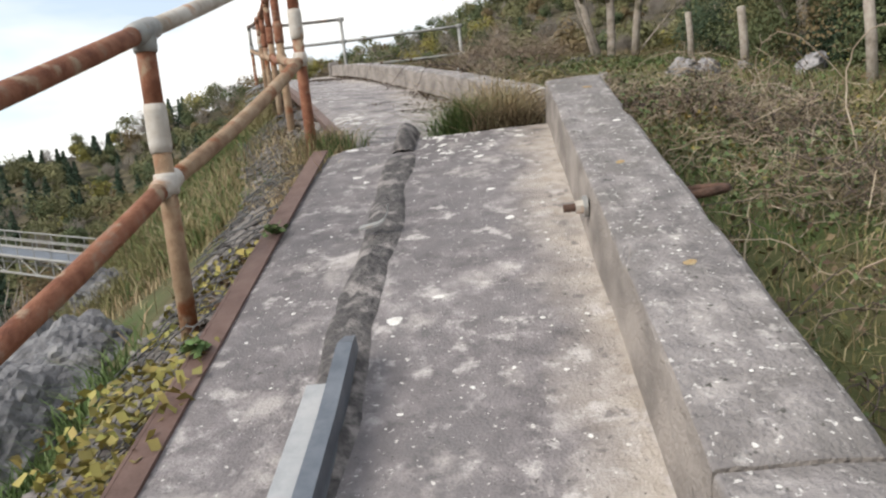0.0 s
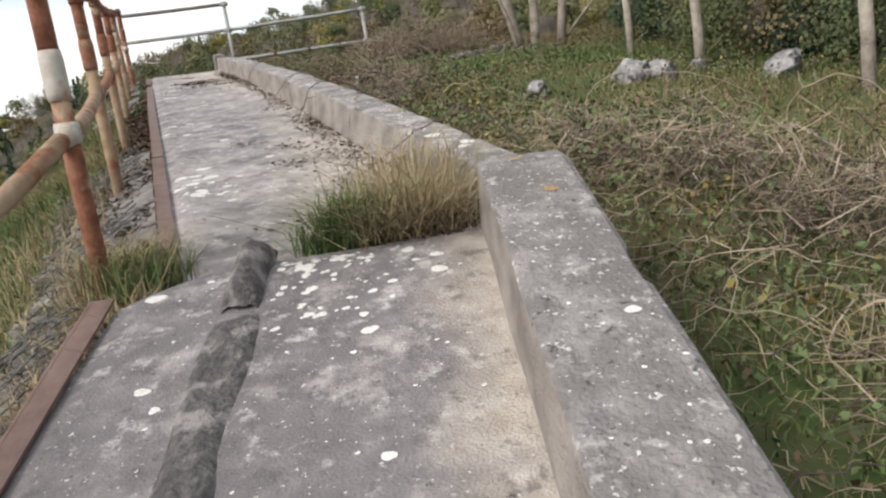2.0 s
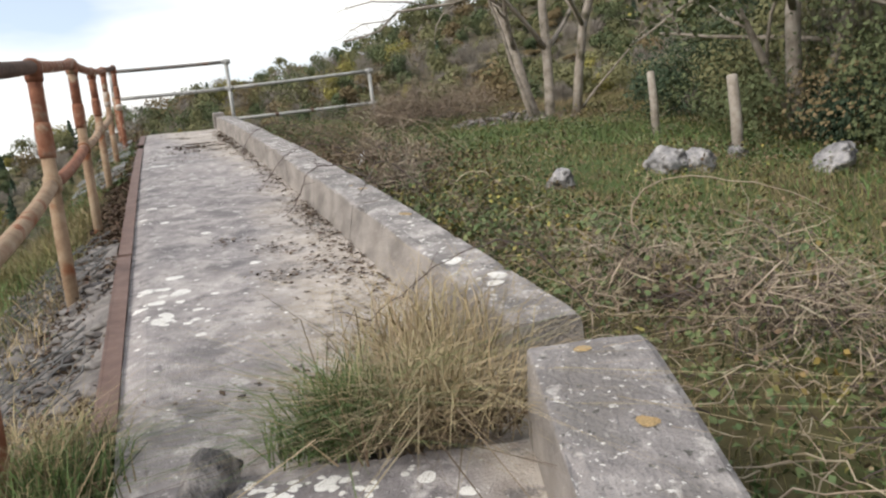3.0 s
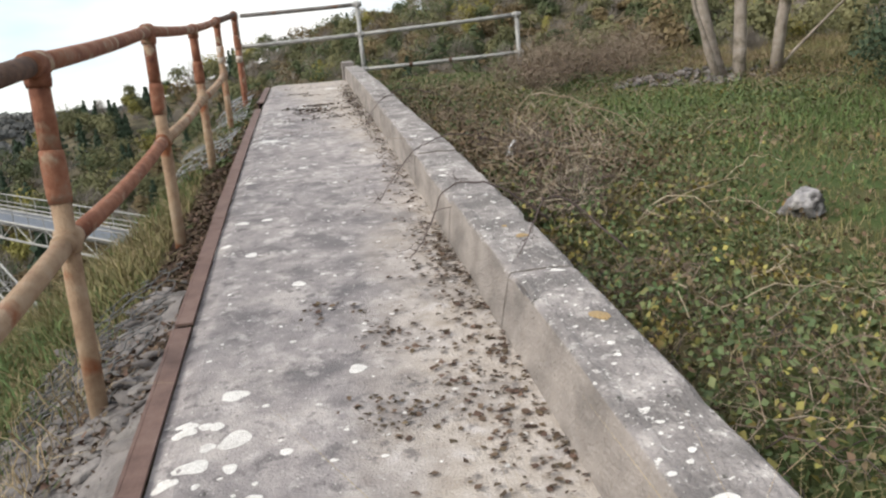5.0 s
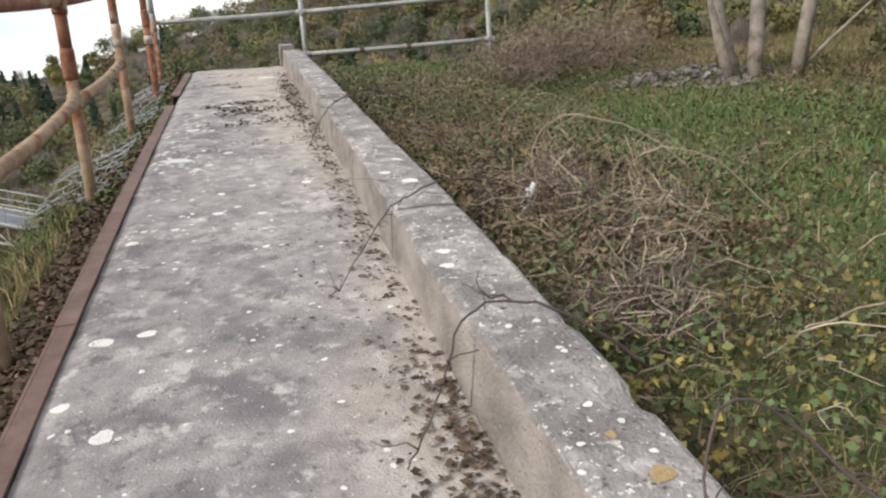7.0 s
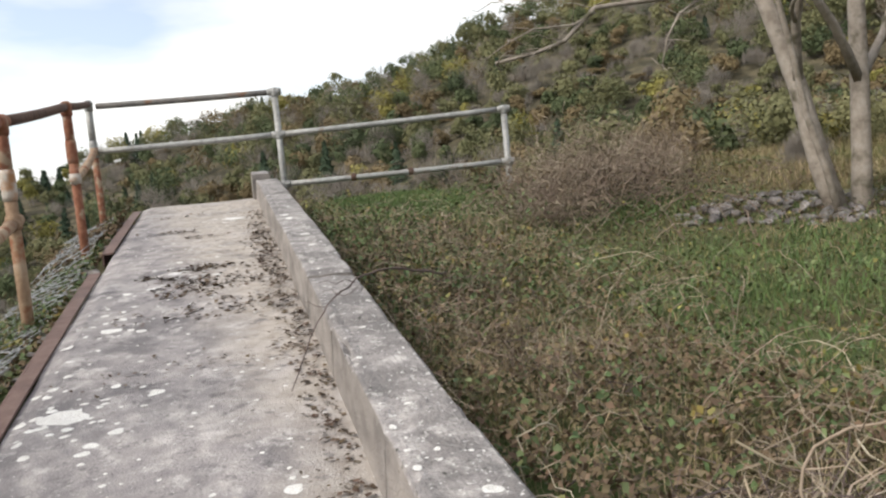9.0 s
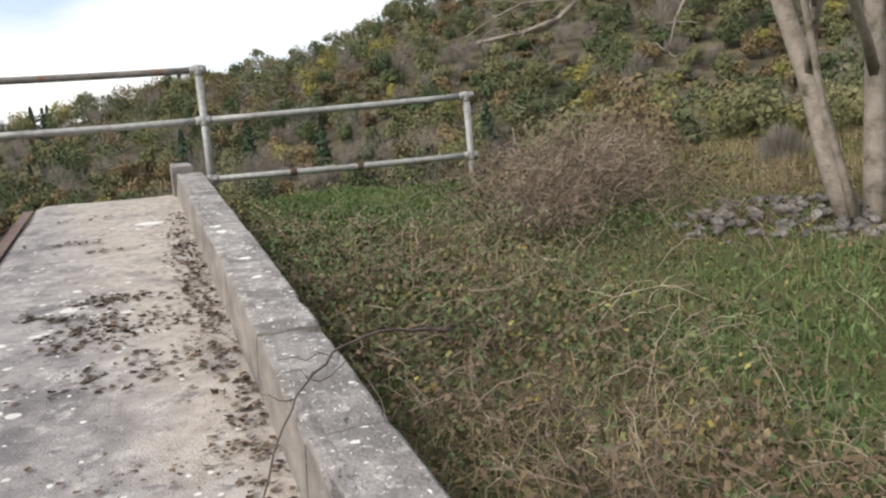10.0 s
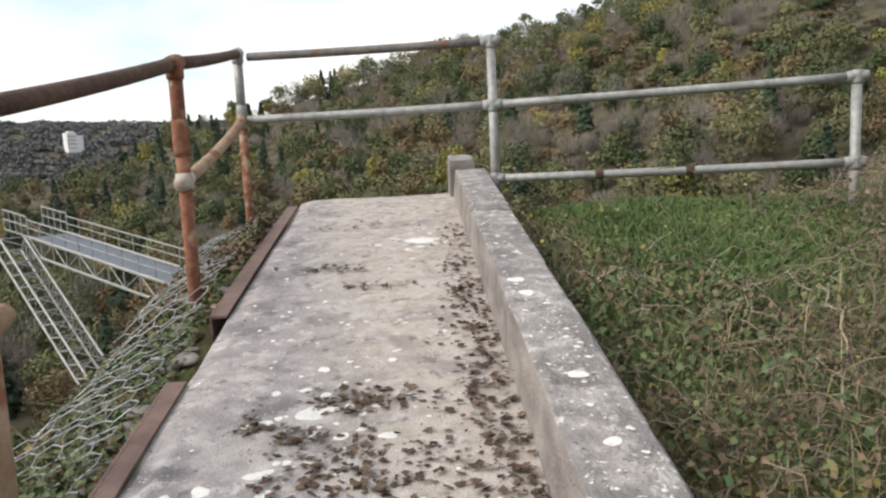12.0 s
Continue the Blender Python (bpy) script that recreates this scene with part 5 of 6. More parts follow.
# ---- bramble canes ----
def cane(p, d, length, rise, sag_, r0, rng, n=9, sides=4):
    """One arching cane: starts at p, heads along d (plan), rises and falls."""
    pts, rad = [], []
    bend = rng.uniform(-0.5, 0.5)
    for i in range(n + 1):
        f = i / n
        a = d + bend * f + rng.uniform(-0.12, 0.12)
        pts.append(Vector((p[0] + math.cos(a) * length * f, p[1] + math.sin(a) * length * f, p[2] + rise * f - sag_ * f * f + rng.uniform(-0.02, 0.02))))
        rad.append(r0 * (1 - 0.65 * f))
    return pts, rad


def canes(spots, seed, r=(0.002, 0.0045), length=(0.25, 0.75), rise=(0.5, 1.2)):
    rng = random.Random(seed)
    b_ = Build()
    for x, y, z in spots:
        L = rng.uniform(*length)
        ri = rng.uniform(*rise) * L
        pts, rad = cane((x, y, z), rng.uniform(0, 6.28), L, ri, ri * rng.uniform(0.5, 1.2), rng.uniform(*r), rng)
        b_.tube(pts, rad, 4, cap=False)
        for k in range(rng.randint(0, 3)):
            j = rng.randint(3, 7)
            q_, rr = cane(pts[j], rng.uniform(0, 6.28), L * rng.uniform(0.15, 0.4), 0.3 * L * rng.uniform(-0.3, 0.8), 0, rad[j] * 0.7, rng, 4)
            b_.tube(q_, rr, 3, cap=False)
    return b_


def cane_spots(n, s0, s1, u0, u1, seed, mean=None):
    rng = np.random.RandomState(seed)
    if mean:
        s, u = rng.normal(mean[0], mean[2], n), rng.normal(mean[1], mean[3], n)
        u = np.maximum(u, 0.6)
    else:
        s, u = rng.uniform(s0, s1, n), rng.uniform(u0, u1, n)
    x, y = to_world(s, u)
    return np.stack([x, y, ground_z(x, y)], -1)


def cane_stuff(name, build, material, label):
    return thing(name, build, material, label, "brambles", kind="stuff")


cane_stuff("bramble_canes", canes(cane_spots(190, -5.5, 8.0, 0.62, 2.2, 101), 102), CANE, "pale dry bramble canes along the kerb")
cane_stuff("bramble_canes", canes(cane_spots(130, 0, 0, 0, 0, 103, (2.3, 1.15, 0.5, 0.22)), 104, (0.0025, 0.006), (0.3, 0.65), (0.6, 1.3)), CANE, "tangled dead bramble thicket by the kerb")
cane_stuff("bramble_canes", canes(cane_spots(170, 0, 0, 0, 0, 105, (-1.9, 1.35, 0.9, 0.35)), 106, (0.002, 0.005), (0.3, 0.8), (0.4, 1.1)), CANE, "dry bramble tangle behind the broad kerb")
cane_stuff("bramble_canes", canes(cane_spots(230, 0, 0, 0, 0, 107, (8.6, 3.6, 0.8, 0.8)), 108, (0.003, 0.006), (0.5, 0.95), (0.7, 1.3)), TWIG, "brown dead bush on the slope")
cane_stuff("bramble_canes", canes(cane_spots(120, 3.6, 8.2, 0.7, 3.0, 121), 122, (0.0018, 0.004), (0.25, 0.6), (0.6, 1.5)), CANE, "pale dead bramble canes standing among leaves")
cane_stuff("bramble_canes", canes(cane_spots(120, 3.0, 8.4, 0.6, 2.6, 123), 124, (0.002, 0.004), (0.2, 0.55), (0.5, 1.2)), TWIG, "brown bramble stems among leaves")
cane_stuff("bramble_canes", canes(cane_spots(300, 3.4, 8.6, 0.6, 2.3, 131), 132, (0.0013, 0.0028), (0.2, 0.5), (0.8, 1.8)), CANE, "thin straw-coloured bramble stems by the kerb")
cane_stuff("bramble_canes", canes(cane_spots(150, -3, 9, 2.0, 6.5, 109), 110, (0.002, 0.004), (0.15, 0.45), (0.7, 1.4)), CANE, "scattered dry stems in the grass")
cane_stuff("bramble_canes", canes(cane_spots(240, -6.0, 8.5, 0.55, 1.6, 111), 112, (0.002, 0.004), (0.25, 0.6), (0.4, 1.0)), DARK_CANE, "thin dark bramble stems by the kerb")
brown = [leaf_cover(5200, (7.2, 10.0, 2.2, 5.0), 0.6, (0.02, 0.05), lambda s, u: np.exp(-((s - 8.6) / 0.8) ** 2 - ((u - 3.6) / 0.9) ** 2), 113, 0.8),
         leaf_cover(3500, (1.8, 4.4, 0.6, 2.0), 0.4, (0.015, 0.04), None, 114, 0.8)]
stuff("dead_bush_leaves", brown, BROWN_LEAF, "withered leaves caught in the dead bush", "dead leaves")


def long_cane(name, pts, r, material, label):
    """A single cane through given plan points (s, u, height over the slab), with small side shoots."""
    rng = random.Random(len(pts) * 7 + int(pts[0][0] * 10))
    raw = [at_plan(s, u, slab_z(s) + h) for s, u, h in pts]
    path_ = []
    for i in range(len(raw) - 1):
        a, c = raw[i], raw[i + 1]
        pa, pc = raw[max(i - 1, 0)], raw[min(i + 2, len(raw) - 1)]
        for k in range(5):
            t = k / 5
            path_.append(0.5 * ((2 * a) + (c - pa) * t + (2 * pa - 5 * a + 4 * c - pc) * t * t + (3 * a - pa - 3 * c + pc) * t ** 3))
    path_.append(raw[-1])
    n = len(path_)
    path_ = [p_ + Vector((rng.uniform(-1, 1), rng.uniform(-1, 1), rng.uniform(-1, 1))) * 0.008 for p_ in path_]
    b_ = Build().tube(path_, [r * (1 - 0.6 * i / n) for i in range(n)], 6)
    for k in range(n // 3):
        j = rng.randint(2, n - 2)
        q_, rr = cane(path_[j], rng.uniform(0, 6.28), rng.uniform(0.05, 0.2), rng.uniform(-0.03, 0.1), 0, r * 0.5, rng, 4)
        b_.tube(q_, rr, 4)
    return thing(name, b_, material, label, "bramble cane", "bramble canes over the kerb", smooth=True)


long_cane("bramble_cane", [(1.15, 0.75, 0.1), (1.2, 0.5, 0.29), (1.28, 0.36, 0.30), (1.27, 0.22, 0.27), (1.15, 0.10, 0.10), (1.0, -0.02, 0.03)], 0.006, DARK_CANE, "dark bramble cane hanging over the kerb onto the path")
long_cane("bramble_cane", [(2.6, 0.9, 0.2), (2.45, 0.55, 0.33), (2.4, 0.35, 0.30), (2.35, 0.2, 0.24), (2.2, 0.0, 0.05), (2.1, -0.08, 0.02)], 0.005, DARK_CANE, "dark bramble cane hanging over the kerb onto the path")
long_cane("bramble_cane", [(5.2, 0.95, 0.22), (5.0, 0.6, 0.34), (4.9, 0.38, 0.31), (4.7, 0.2, 0.22), (4.45, 0.05, 0.05)], 0.006, DARK_CANE, "dark bramble cane hanging over the kerb onto the path")
long_cane("bramble_cane", [(0.35, 0.85, 0.2), (0.5, 0.6, 0.42), (0.42, 0.45, 0.32), (0.25, 0.33, 0.27)], 0.005, DARK_CANE, "short dark cane leaning on the kerb")
long_cane("bramble_cane", [(-1.75, 0.75, 0.1), (-1.65, 0.5, 0.40), (-1.6, 0.25, 0.39), (-1.62, 0.0, 0.28), (-1.65, -0.2, 0.2)], 0.004, DARK_CANE, "dark arching cane over the slab joint")
for i, (s, u, l) in enumerate(((2.2, 1.4, 0.7), (2.8, 1.1, 0.7), (-0.8, 1.6, 0.5), (-2.6, 1.8, 0.8), (-3.6, 1.8, 0.9))):
    k = (i % 3 - 1) * 0.4
    long_cane("bramble_cane", [(s, u, 0.0), (s + 0.1, u + 0.2 * k, 0.45 * l), (s - 0.1 + 0.3 * k, u + 0.5 * k + 0.1, 0.72 * l), (s - 0.35, u + 0.7 * k + 0.35, 0.66 * l), (s - 0.5, u + 0.8 * k + 0.6, 0.35 * l)], 0.0048, CANE, "pale arching bramble cane in the thicket")


# ---- twiggy bushes and bramble mounds ----
def twigs(s, u, rad, height, n, length, width, seed):
    """A tangled mound of thin stems, each a slim tapered sliver."""
    rng = np.random.RandomState(seed)
    x, y = to_world(np.array(s), np.array(u))
    z = float(ground_z(x, y))
    d = rng.normal(0, 1, (n, 3))
    d[:, 2] = np.abs(d[:, 2])
    d /= np.linalg.norm(d, axis=1)[:, None]
    q = d * (rng.uniform(0, 1, n) ** 0.5)[:, None] * np.array([rad, rad, height]) * (1 + 0.25 * np.sin(d[:, :1] * 5 + seed))
    p0 = np.array([float(x), float(y), z]) + q
    way = d * np.array([1, 1, 0.7]) + rng.normal(0, 0.75, (n, 3))
    way /= np.linalg.norm(way, axis=1)[:, None]
    L = rng.uniform(length[0], length[1], n)[:, None]
    side = np.cross(way, rng.normal(0, 1, (n, 3)))
    side *= (rng.uniform(width[0], width[1], n) / np.linalg.norm(side, axis=1))[:, None]
    kink = rng.normal(0, 0.12, (n, 3)) * L
    a, m, t = p0 - way * L * 0.5, p0 + kink, p0 + way * L * 0.5
    v = np.stack([a - side, a + side, m - side * 0.8, m + side * 0.8, t], 1).reshape(-1, 3)
    k = np.arange(n)[:, None] * 5
    return v, np.concatenate([k + np.array([f]) for f in ((0, 1, 3), (0, 3, 2), (2, 3, 4))])


LOW_MOUNDS = [(4.3, 1.15, 0.45, 0.36), (5.1, 1.05, 0.42, 0.34), (5.9, 1.35, 0.5, 0.36), (6.7, 1.05, 0.42, 0.30), (7.4, 1.6, 0.4, 0.26), (-0.6, 1.15, 0.4, 0.3), (0.5, 1.0, 0.35, 0.26)]
MOUNDS = [(2.4, 1.25, 0.45, 0.45), (2.9, 1.1, 0.42, 0.42), (1.7, 1.05, 0.38, 0.34), (-1.9, 1.45, 0.5, 0.45), (-2.7, 1.75, 0.55, 0.5), (-1.3, 1.25, 0.4, 0.32), (-3.8, 1.7, 0.6, 0.5)]
BUSHES = [(8.2, 3.3, 0.75, 0.78), (8.7, 4.1, 0.85, 0.86), (7.8, 2.7, 0.55, 0.5), (9.2, 3.6, 0.65, 0.6), (9.6, 4.8, 0.8, 0.6), (10.6, 5.6, 0.9, 0.7)]
stuff("bramble_mounds", [twigs(s, u, r, h, 480, (0.10, 0.34), (0.0014, 0.0034), 200 + i) for i, (s, u, r, h) in enumerate(MOUNDS)], CANE, "tangled pale dead brambles beside the kerb", "brambles")
stuff("bramble_mounds_low", [twigs(s, u, r, h, 260, (0.08, 0.28), (0.0012, 0.0026), 320 + i) for i, (s, u, r, h) in enumerate(LOW_MOUNDS)], TWIG, "low brown dead brambles beside the kerb", "brambles")
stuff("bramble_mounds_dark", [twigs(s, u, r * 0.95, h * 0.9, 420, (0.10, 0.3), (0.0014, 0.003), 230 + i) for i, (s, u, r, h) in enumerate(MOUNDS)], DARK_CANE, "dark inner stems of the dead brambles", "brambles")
stuff("dead_bushes", [twigs(s, u, r, h, 1500, (0.06, 0.22), (0.0018, 0.004), 260 + i) for i, (s, u, r, h) in enumerate(BUSHES)], TWIG, "brown twiggy dead bushes on the slope", "bush")
stuff("dead_bushes_pale", [twigs(s, u, r * 1.05, h * 1.12, 620, (0.10, 0.34), (0.0014, 0.003), 280 + i) for i, (s, u, r, h) in enumerate(BUSHES)], CANE, "pale dry twigs of the dead bushes", "bush")
stuff("mound_leaves", [leaf_cover(5200, (-1.4, 1.8, 0.62, 2.0), 0.30, (0.018, 0.042), None, 305, 0.9), leaf_cover(4200, (1.2, 7.5, 0.60, 2.4), 0.42, (0.016, 0.042), None, 301, 1.0), leaf_cover(2600, (-4.0, -0.6, 0.95, 2.6), 0.4, (0.02, 0.045), None, 302, 0.8), leaf_cover(1300, (5.5, 8.0, 0.6, 1.5), 0.30, (0.02, 0.05), None, 304, 0.8)],
      BRAMBLE_LEAF, "green bramble leaves among the dead canes", "bramble leaves")
stuff("mound_leaves_brown", [leaf_cover(1600, (1.0, 6.5, 0.6, 2.2), 0.36, (0.015, 0.04), None, 303, 0.8)], BROWN_LEAF, "withered leaves among the dead canes", "dead leaves")


# ---- fence, trees and litter on the slope ----
def fence_post(s, u, top, r):
    x, y = to_world(s, u)
    z = float(ground_z(x, y))
    b_ = Build().tube([(float(x), float(y), z - 0.1), (float(x) + 0.01, float(y), (z + top) / 2), (float(x), float(y), top - 0.015), (float(x), float(y), top)], [r, r * 0.97, r * 0.93, r * 0.75], 10)
    return thing("fence_post", b_, POST_WOOD, "silvery round wooden fence post in the scrub", "fence post", "fence posts", smooth=True)


fence_post(3.41, 4.92, 3.62, 0.05)
fence_post(1.53, 4.45, 3.30, 0.055)
fence_post(-0.6, 4.3, 2.95, 0.055)


def grow(b_, p, d, length, r, rng, depth, tips, gravity=0.0, kink=0.12):
    n = 7
    pts, rad = [p], [r]
    d = d.normalized()
    for i in range(n):
        d = (d + Vector((rng.uniform(-kink, kink), rng.uniform(-kink, kink), rng.uniform(-kink, kink) * 0.6 - gravity))).normalized()
        pts.append(pts[-1] + d * length / n)
        rad.append(r * (1 - 0.62 * (i + 1) / n))
    b_.tube(pts, rad, 10 if depth > 1 else 5, wobble=0.06, rng=rng)
    if depth > 0:
        for k in range(rng.randint(3, 5)):
            j = rng.randint(2, n)
            side = Vector((rng.uniform(-1, 1), rng.uniform(-1, 1), rng.uniform(-0.2, 0.8)))
            grow(b_, pts[j], d * 0.6 + side.normalized() * 0.8, length * rng.uniform(0.35, 0.6), rad[j] * 0.6, rng, depth - 1, tips, gravity + 0.02, kink * 1.3)
    else:
        tips += pts[3:]


def tree(name, at_, stems, seed, leaf_mat, leaf_n, leaf_size, label, bark=None):
    root = thing(name, None, None, label, "tree")
    rng = random.Random(seed)
    nr = np.random.RandomState(seed)
    tips = []
    for lean, length, r, off in stems:
        b_ = Build()
        base = Vector(at_) + Vector(off) + Vector((0, 0, -0.15))
        grow(b_, base, Vector(lean), length, r, rng, 2, tips)
        part("trunk", b_, bark or BARK, root, smooth=True)
    if leaf_n:
        t = np.array([tuple(q) for q in tips])
        pos = t[nr.randint(0, len(t), leaf_n)] + nr.normal(0, 0.12, (leaf_n, 3))
        v, f = scatter_leaves(pos, nr.uniform(leaf_size[0], leaf_size[1], leaf_n), 0.9, nr)
        ob_ = new("crown", array_mesh("crown", v, f, leaf_mat))
        ob_.parent = root
    return root


def on_ground(s, u):
    x, y = to_world(s, u)
    return (float(x), float(y), float(ground_z(x, y)))


ash = tree("ash_tree", on_ground(6.75, 5.22), [((-0.30, 0.05, 1), 5.2, 0.10, (-0.05, 0, -0.15)), ((0.10, 0.0, 1), 5.0, 0.095, (0.08, 0.03, -0.15)), ((0.16, -0.1, 1), 5.5, 0.085, (0.52, -0.1, 0)), ((-0.42, -0.2, 1), 3.8, 0.035, (-0.16, -0.1, 0)), ((0.72, -0.35, 0.9), 2.0, 0.026, (0.45, 0.0, 0))],
     5, WOODS["yellow"], 260, (0.04, 0.09), "pale many-stemmed tree with thinning autumn leaves")
bough = Build()
rng_bough = random.Random(77)
for way, r in (([(6.78, 4.72, 5.25), (6.8, 4.3, 5.48), (6.85, 3.86, 5.36), (7.0, 2.95, 5.27), (7.03, 2.7, 5.05), (7.08, 2.41, 4.94), (7.11, 2.1, 4.91)], 0.030), ([(6.9, 3.5, 5.32), (7.0, 3.1, 5.45), (7.1, 2.6, 5.5), (7.2, 2.2, 5.42)], 0.016),
               ([(7.0, 2.95, 5.27), (7.02, 2.75, 5.16), (7.05, 2.4, 5.12), (7.1, 2.2, 5.04)], 0.012), ([(6.85, 4.0, 5.4), (6.9, 3.7, 5.2), (6.9, 3.55, 5.0), (6.95, 3.5, 4.8)], 0.012)):
    line = [at_plan(s, u, z) + Vector([rng_bough.uniform(-0.02, 0.02) for _ in range(3)]) for s, u, z in way]
    bough.tube(line, [r * (1 - 0.7 * i / len(line)) for i in range(len(line))], 7)
    for p_ in line[1:]:
        for _ in range(3):
            q_, rr = cane(p_, rng_bough.uniform(0, 6.28), rng_bough.uniform(0.15, 0.4), rng_bough.uniform(-0.15, 0.15), 0, 0.005, rng_bough, 4)
            bough.tube(q_, rr, 4)
part("bough", bough, BARK, ash, "long bare twiggy bough", smooth=True)
tree("ash_tree", on_ground(2.3, 6.1), [((-0.1, 0.0, 1), 5.5, 0.10, (0, 0, 0)), ((0.35, 0.1, 1), 4.5, 0.075, (0.1, 0, 0)), ((-0.5, -0.2, 0.8), 3.5, 0.05, (0, 0, 0.1))], 9, WOODS["green"], 2200, (0.05, 0.11), "forked pale tree behind the fence")
tree("ash_tree", on_ground(0.3, 6.6), [((0.1, 0.1, 1), 5.0, 0.08, (0, 0, 0)), ((-0.3, 0.0, 1), 4.5, 0.06, (0.1, 0.1, 0))], 12, WOODS["green"], 2200, (0.05, 0.11), "leaning pale tree in the wood edge")

x, y = to_world(np.array(2.8), np.array(1.02))
z = float(ground_z(x, y)) + 0.13
bottle = thing("plastic_bottle", Build().tube([(0, 0, -0.10), (0, 0, -0.095), (0, 0, 0.05), (0.005, 0, 0.085), (0.007, 0, 0.11)], [0.03, 0.034, 0.034, 0.016, 0.012], 12), WHITE_PLASTIC, "crumpled white plastic bottle caught in brambles", "bottle", smooth=True,
               at=Matrix.Translation((float(x), float(y), z)) @ Euler((0.3, 0.25, 0)).to_matrix().to_4x4())


# ---- woods ----
def crown(c, rad, height, lobes, n, size, rng, pointed=False, twiggy=False):
    """One tree crown: leaf sprays over a cluster of rounded lobes (or the tiers of a conifer)."""
    if pointed:
        f = rng.uniform(0, 1, n) ** 0.75
        a = rng.uniform(0, 6.283, n)
        rr = rad * (f + 0.04) * rng.uniform(0.55, 1.0, n) * (0.82 + 0.25 * np.sin(f * 38))
        pos = np.stack([c[0] + rr * np.cos(a), c[1] + rr * np.sin(a), c[2] + height * (1 - f)], -1)
        nrm = np.stack([np.cos(a), np.sin(a), np.full(n, 0.5)], -1)
    else:
        k = rng.randint(0, lobes, n)
        lc = rng.normal(0, 1, (lobes, 3))
        lc /= np.linalg.norm(lc, axis=1)[:, None]
        lc *= rng.uniform(0.25, 0.62, lobes)[:, None]
        lr = rng.uniform(0.32, 0.52, lobes)
        d = rng.normal(0, 1, (n, 3))
        d[:, 2] = np.abs(d[:, 2]) * 0.9 - 0.35
        d /= np.linalg.norm(d, axis=1)[:, None]
        q = lc[k] + d * (lr[k] * rng.uniform(0.75, 1.12, n))[:, None]
        pos = np.stack([c[0] + q[:, 0] * rad, c[1] + q[:, 1] * rad, c[2] + height * 0.5 + q[:, 2] * height * 0.55], -1)
        nrm = d
    nrm = nrm + rng.normal(0, 0.45, (n, 3))
    nrm /= np.linalg.norm(nrm, axis=1)[:, None]
    e1 = np.cross(nrm, rng.normal(0, 1, (n, 3)))
    e1 /= np.linalg.norm(e1, axis=1)[:, None]
    e2 = np.cross(nrm, e1)
    s_ = (rng.uniform(0.5, 1.3, n) * size)[:, None]
    if twiggy:
        e1 = e1 * 0.12
        e2 = (nrm * 0.7 + np.array([0, 0, 1.0])) * 2.2
    v = np.stack([pos + e1 * s_, pos - e1 * s_ * 0.5 + e2 * s_ * 0.8, pos - e1 * s_ * 0.6 - e2 * s_ * 0.7], 1).reshape(-1, 3)
    return v, np.arange(n * 3).reshape(-1, 3)


def hillside_woods():
    rng = np.random.RandomState(5)
    bins = {k: [] for k in WOODS}
    kinds = ["olive", "green", "rust", "yellow", "grey", "conifer"]
    r = 46.0
    while r < 232:
        step = 4.0 + r * 0.010
        az = -50.0
        while az < 42:
            a = az + rng.uniform(-0.5, 0.5) * math.degrees(step / r)
            q = r + rng.uniform(-0.5, 0.5) * step
            az += math.degrees(step / r) * rng.uniform(0.85, 1.15)
            x, y = -1 + q * math.sin(radians(a)), 9 + q * math.cos(radians(a))
            g = float(waves(np.array(x), np.array(y), 0.05, 41))
            g2 = float(waves(np.array(x), np.array(y), 0.09, 42))
            if rng.uniform() < 0.03 or (a < -20 and q < 54):
                continue
            w = np.array([0.36, 0.2, 0.10 + 0.20 * max(g, 0), 0.04 + 0.06 * max(g2, 0), 0.20 + 0.14 * max(-g, 0), 0.02 + (0.3 if a < -18 and q > 150 else 0) + (0.15 if a < -24 else 0)])
            kind = kinds[rng.choice(6, p=w / w.sum())]
            z = float(ground_z(np.array(x), np.array(y)))
            big = 1 + 0.004 * q
            h = rng.uniform(4.6, 10.5) * (0.8 + 0.25 * g2)
            h = max(h, 1.8)
            n = int(1500 if q < 90 else 900 if q < 150 else 520)
            rad = h * rng.uniform(0.42, 0.58)
            if kind == "conifer":
                bins[kind].append(crown((x, y, z - 0.3), h * 0.36, h * 1.1, 0, int(n * 0.7), 0.26 * big, rng, True))
            else:
                bins[kind].append(crown((x, y, z - 0.4), rad, h, 8, n, 0.18 * big, rng, False, kind == "grey"))
            if rng.uniform() < 0.75:
                low = ("olive", "rust", "grey", "grey")[rng.randint(4)]
                b_, c_ = x + rng.normal(0, step * 0.5), y + rng.normal(0, step * 0.5)
                bins[low].append(crown((b_, c_, float(ground_z(np.array(b_), np.array(c_))) - 0.4), rng.uniform(1.8, 3.0), rng.uniform(1.6, 3.2), 6, n // 4, 0.2 * big, rng, False, low == "grey"))
        r += step * 0.9
    for k, arr in bins.items():
        label = {"olive": "olive green trees on the far hillside", "green": "dark green trees on the far hillside", "rust": "rusty autumn trees on the hillside", "yellow": "yellow autumn trees on the hillside",
                 "grey": "bare grey shrubs on the hillside", "conifer": "dark pointed conifers along the far ridge"}[k]
        stuff("far_woods_" + k, arr, WOODS[k], label, "woods")


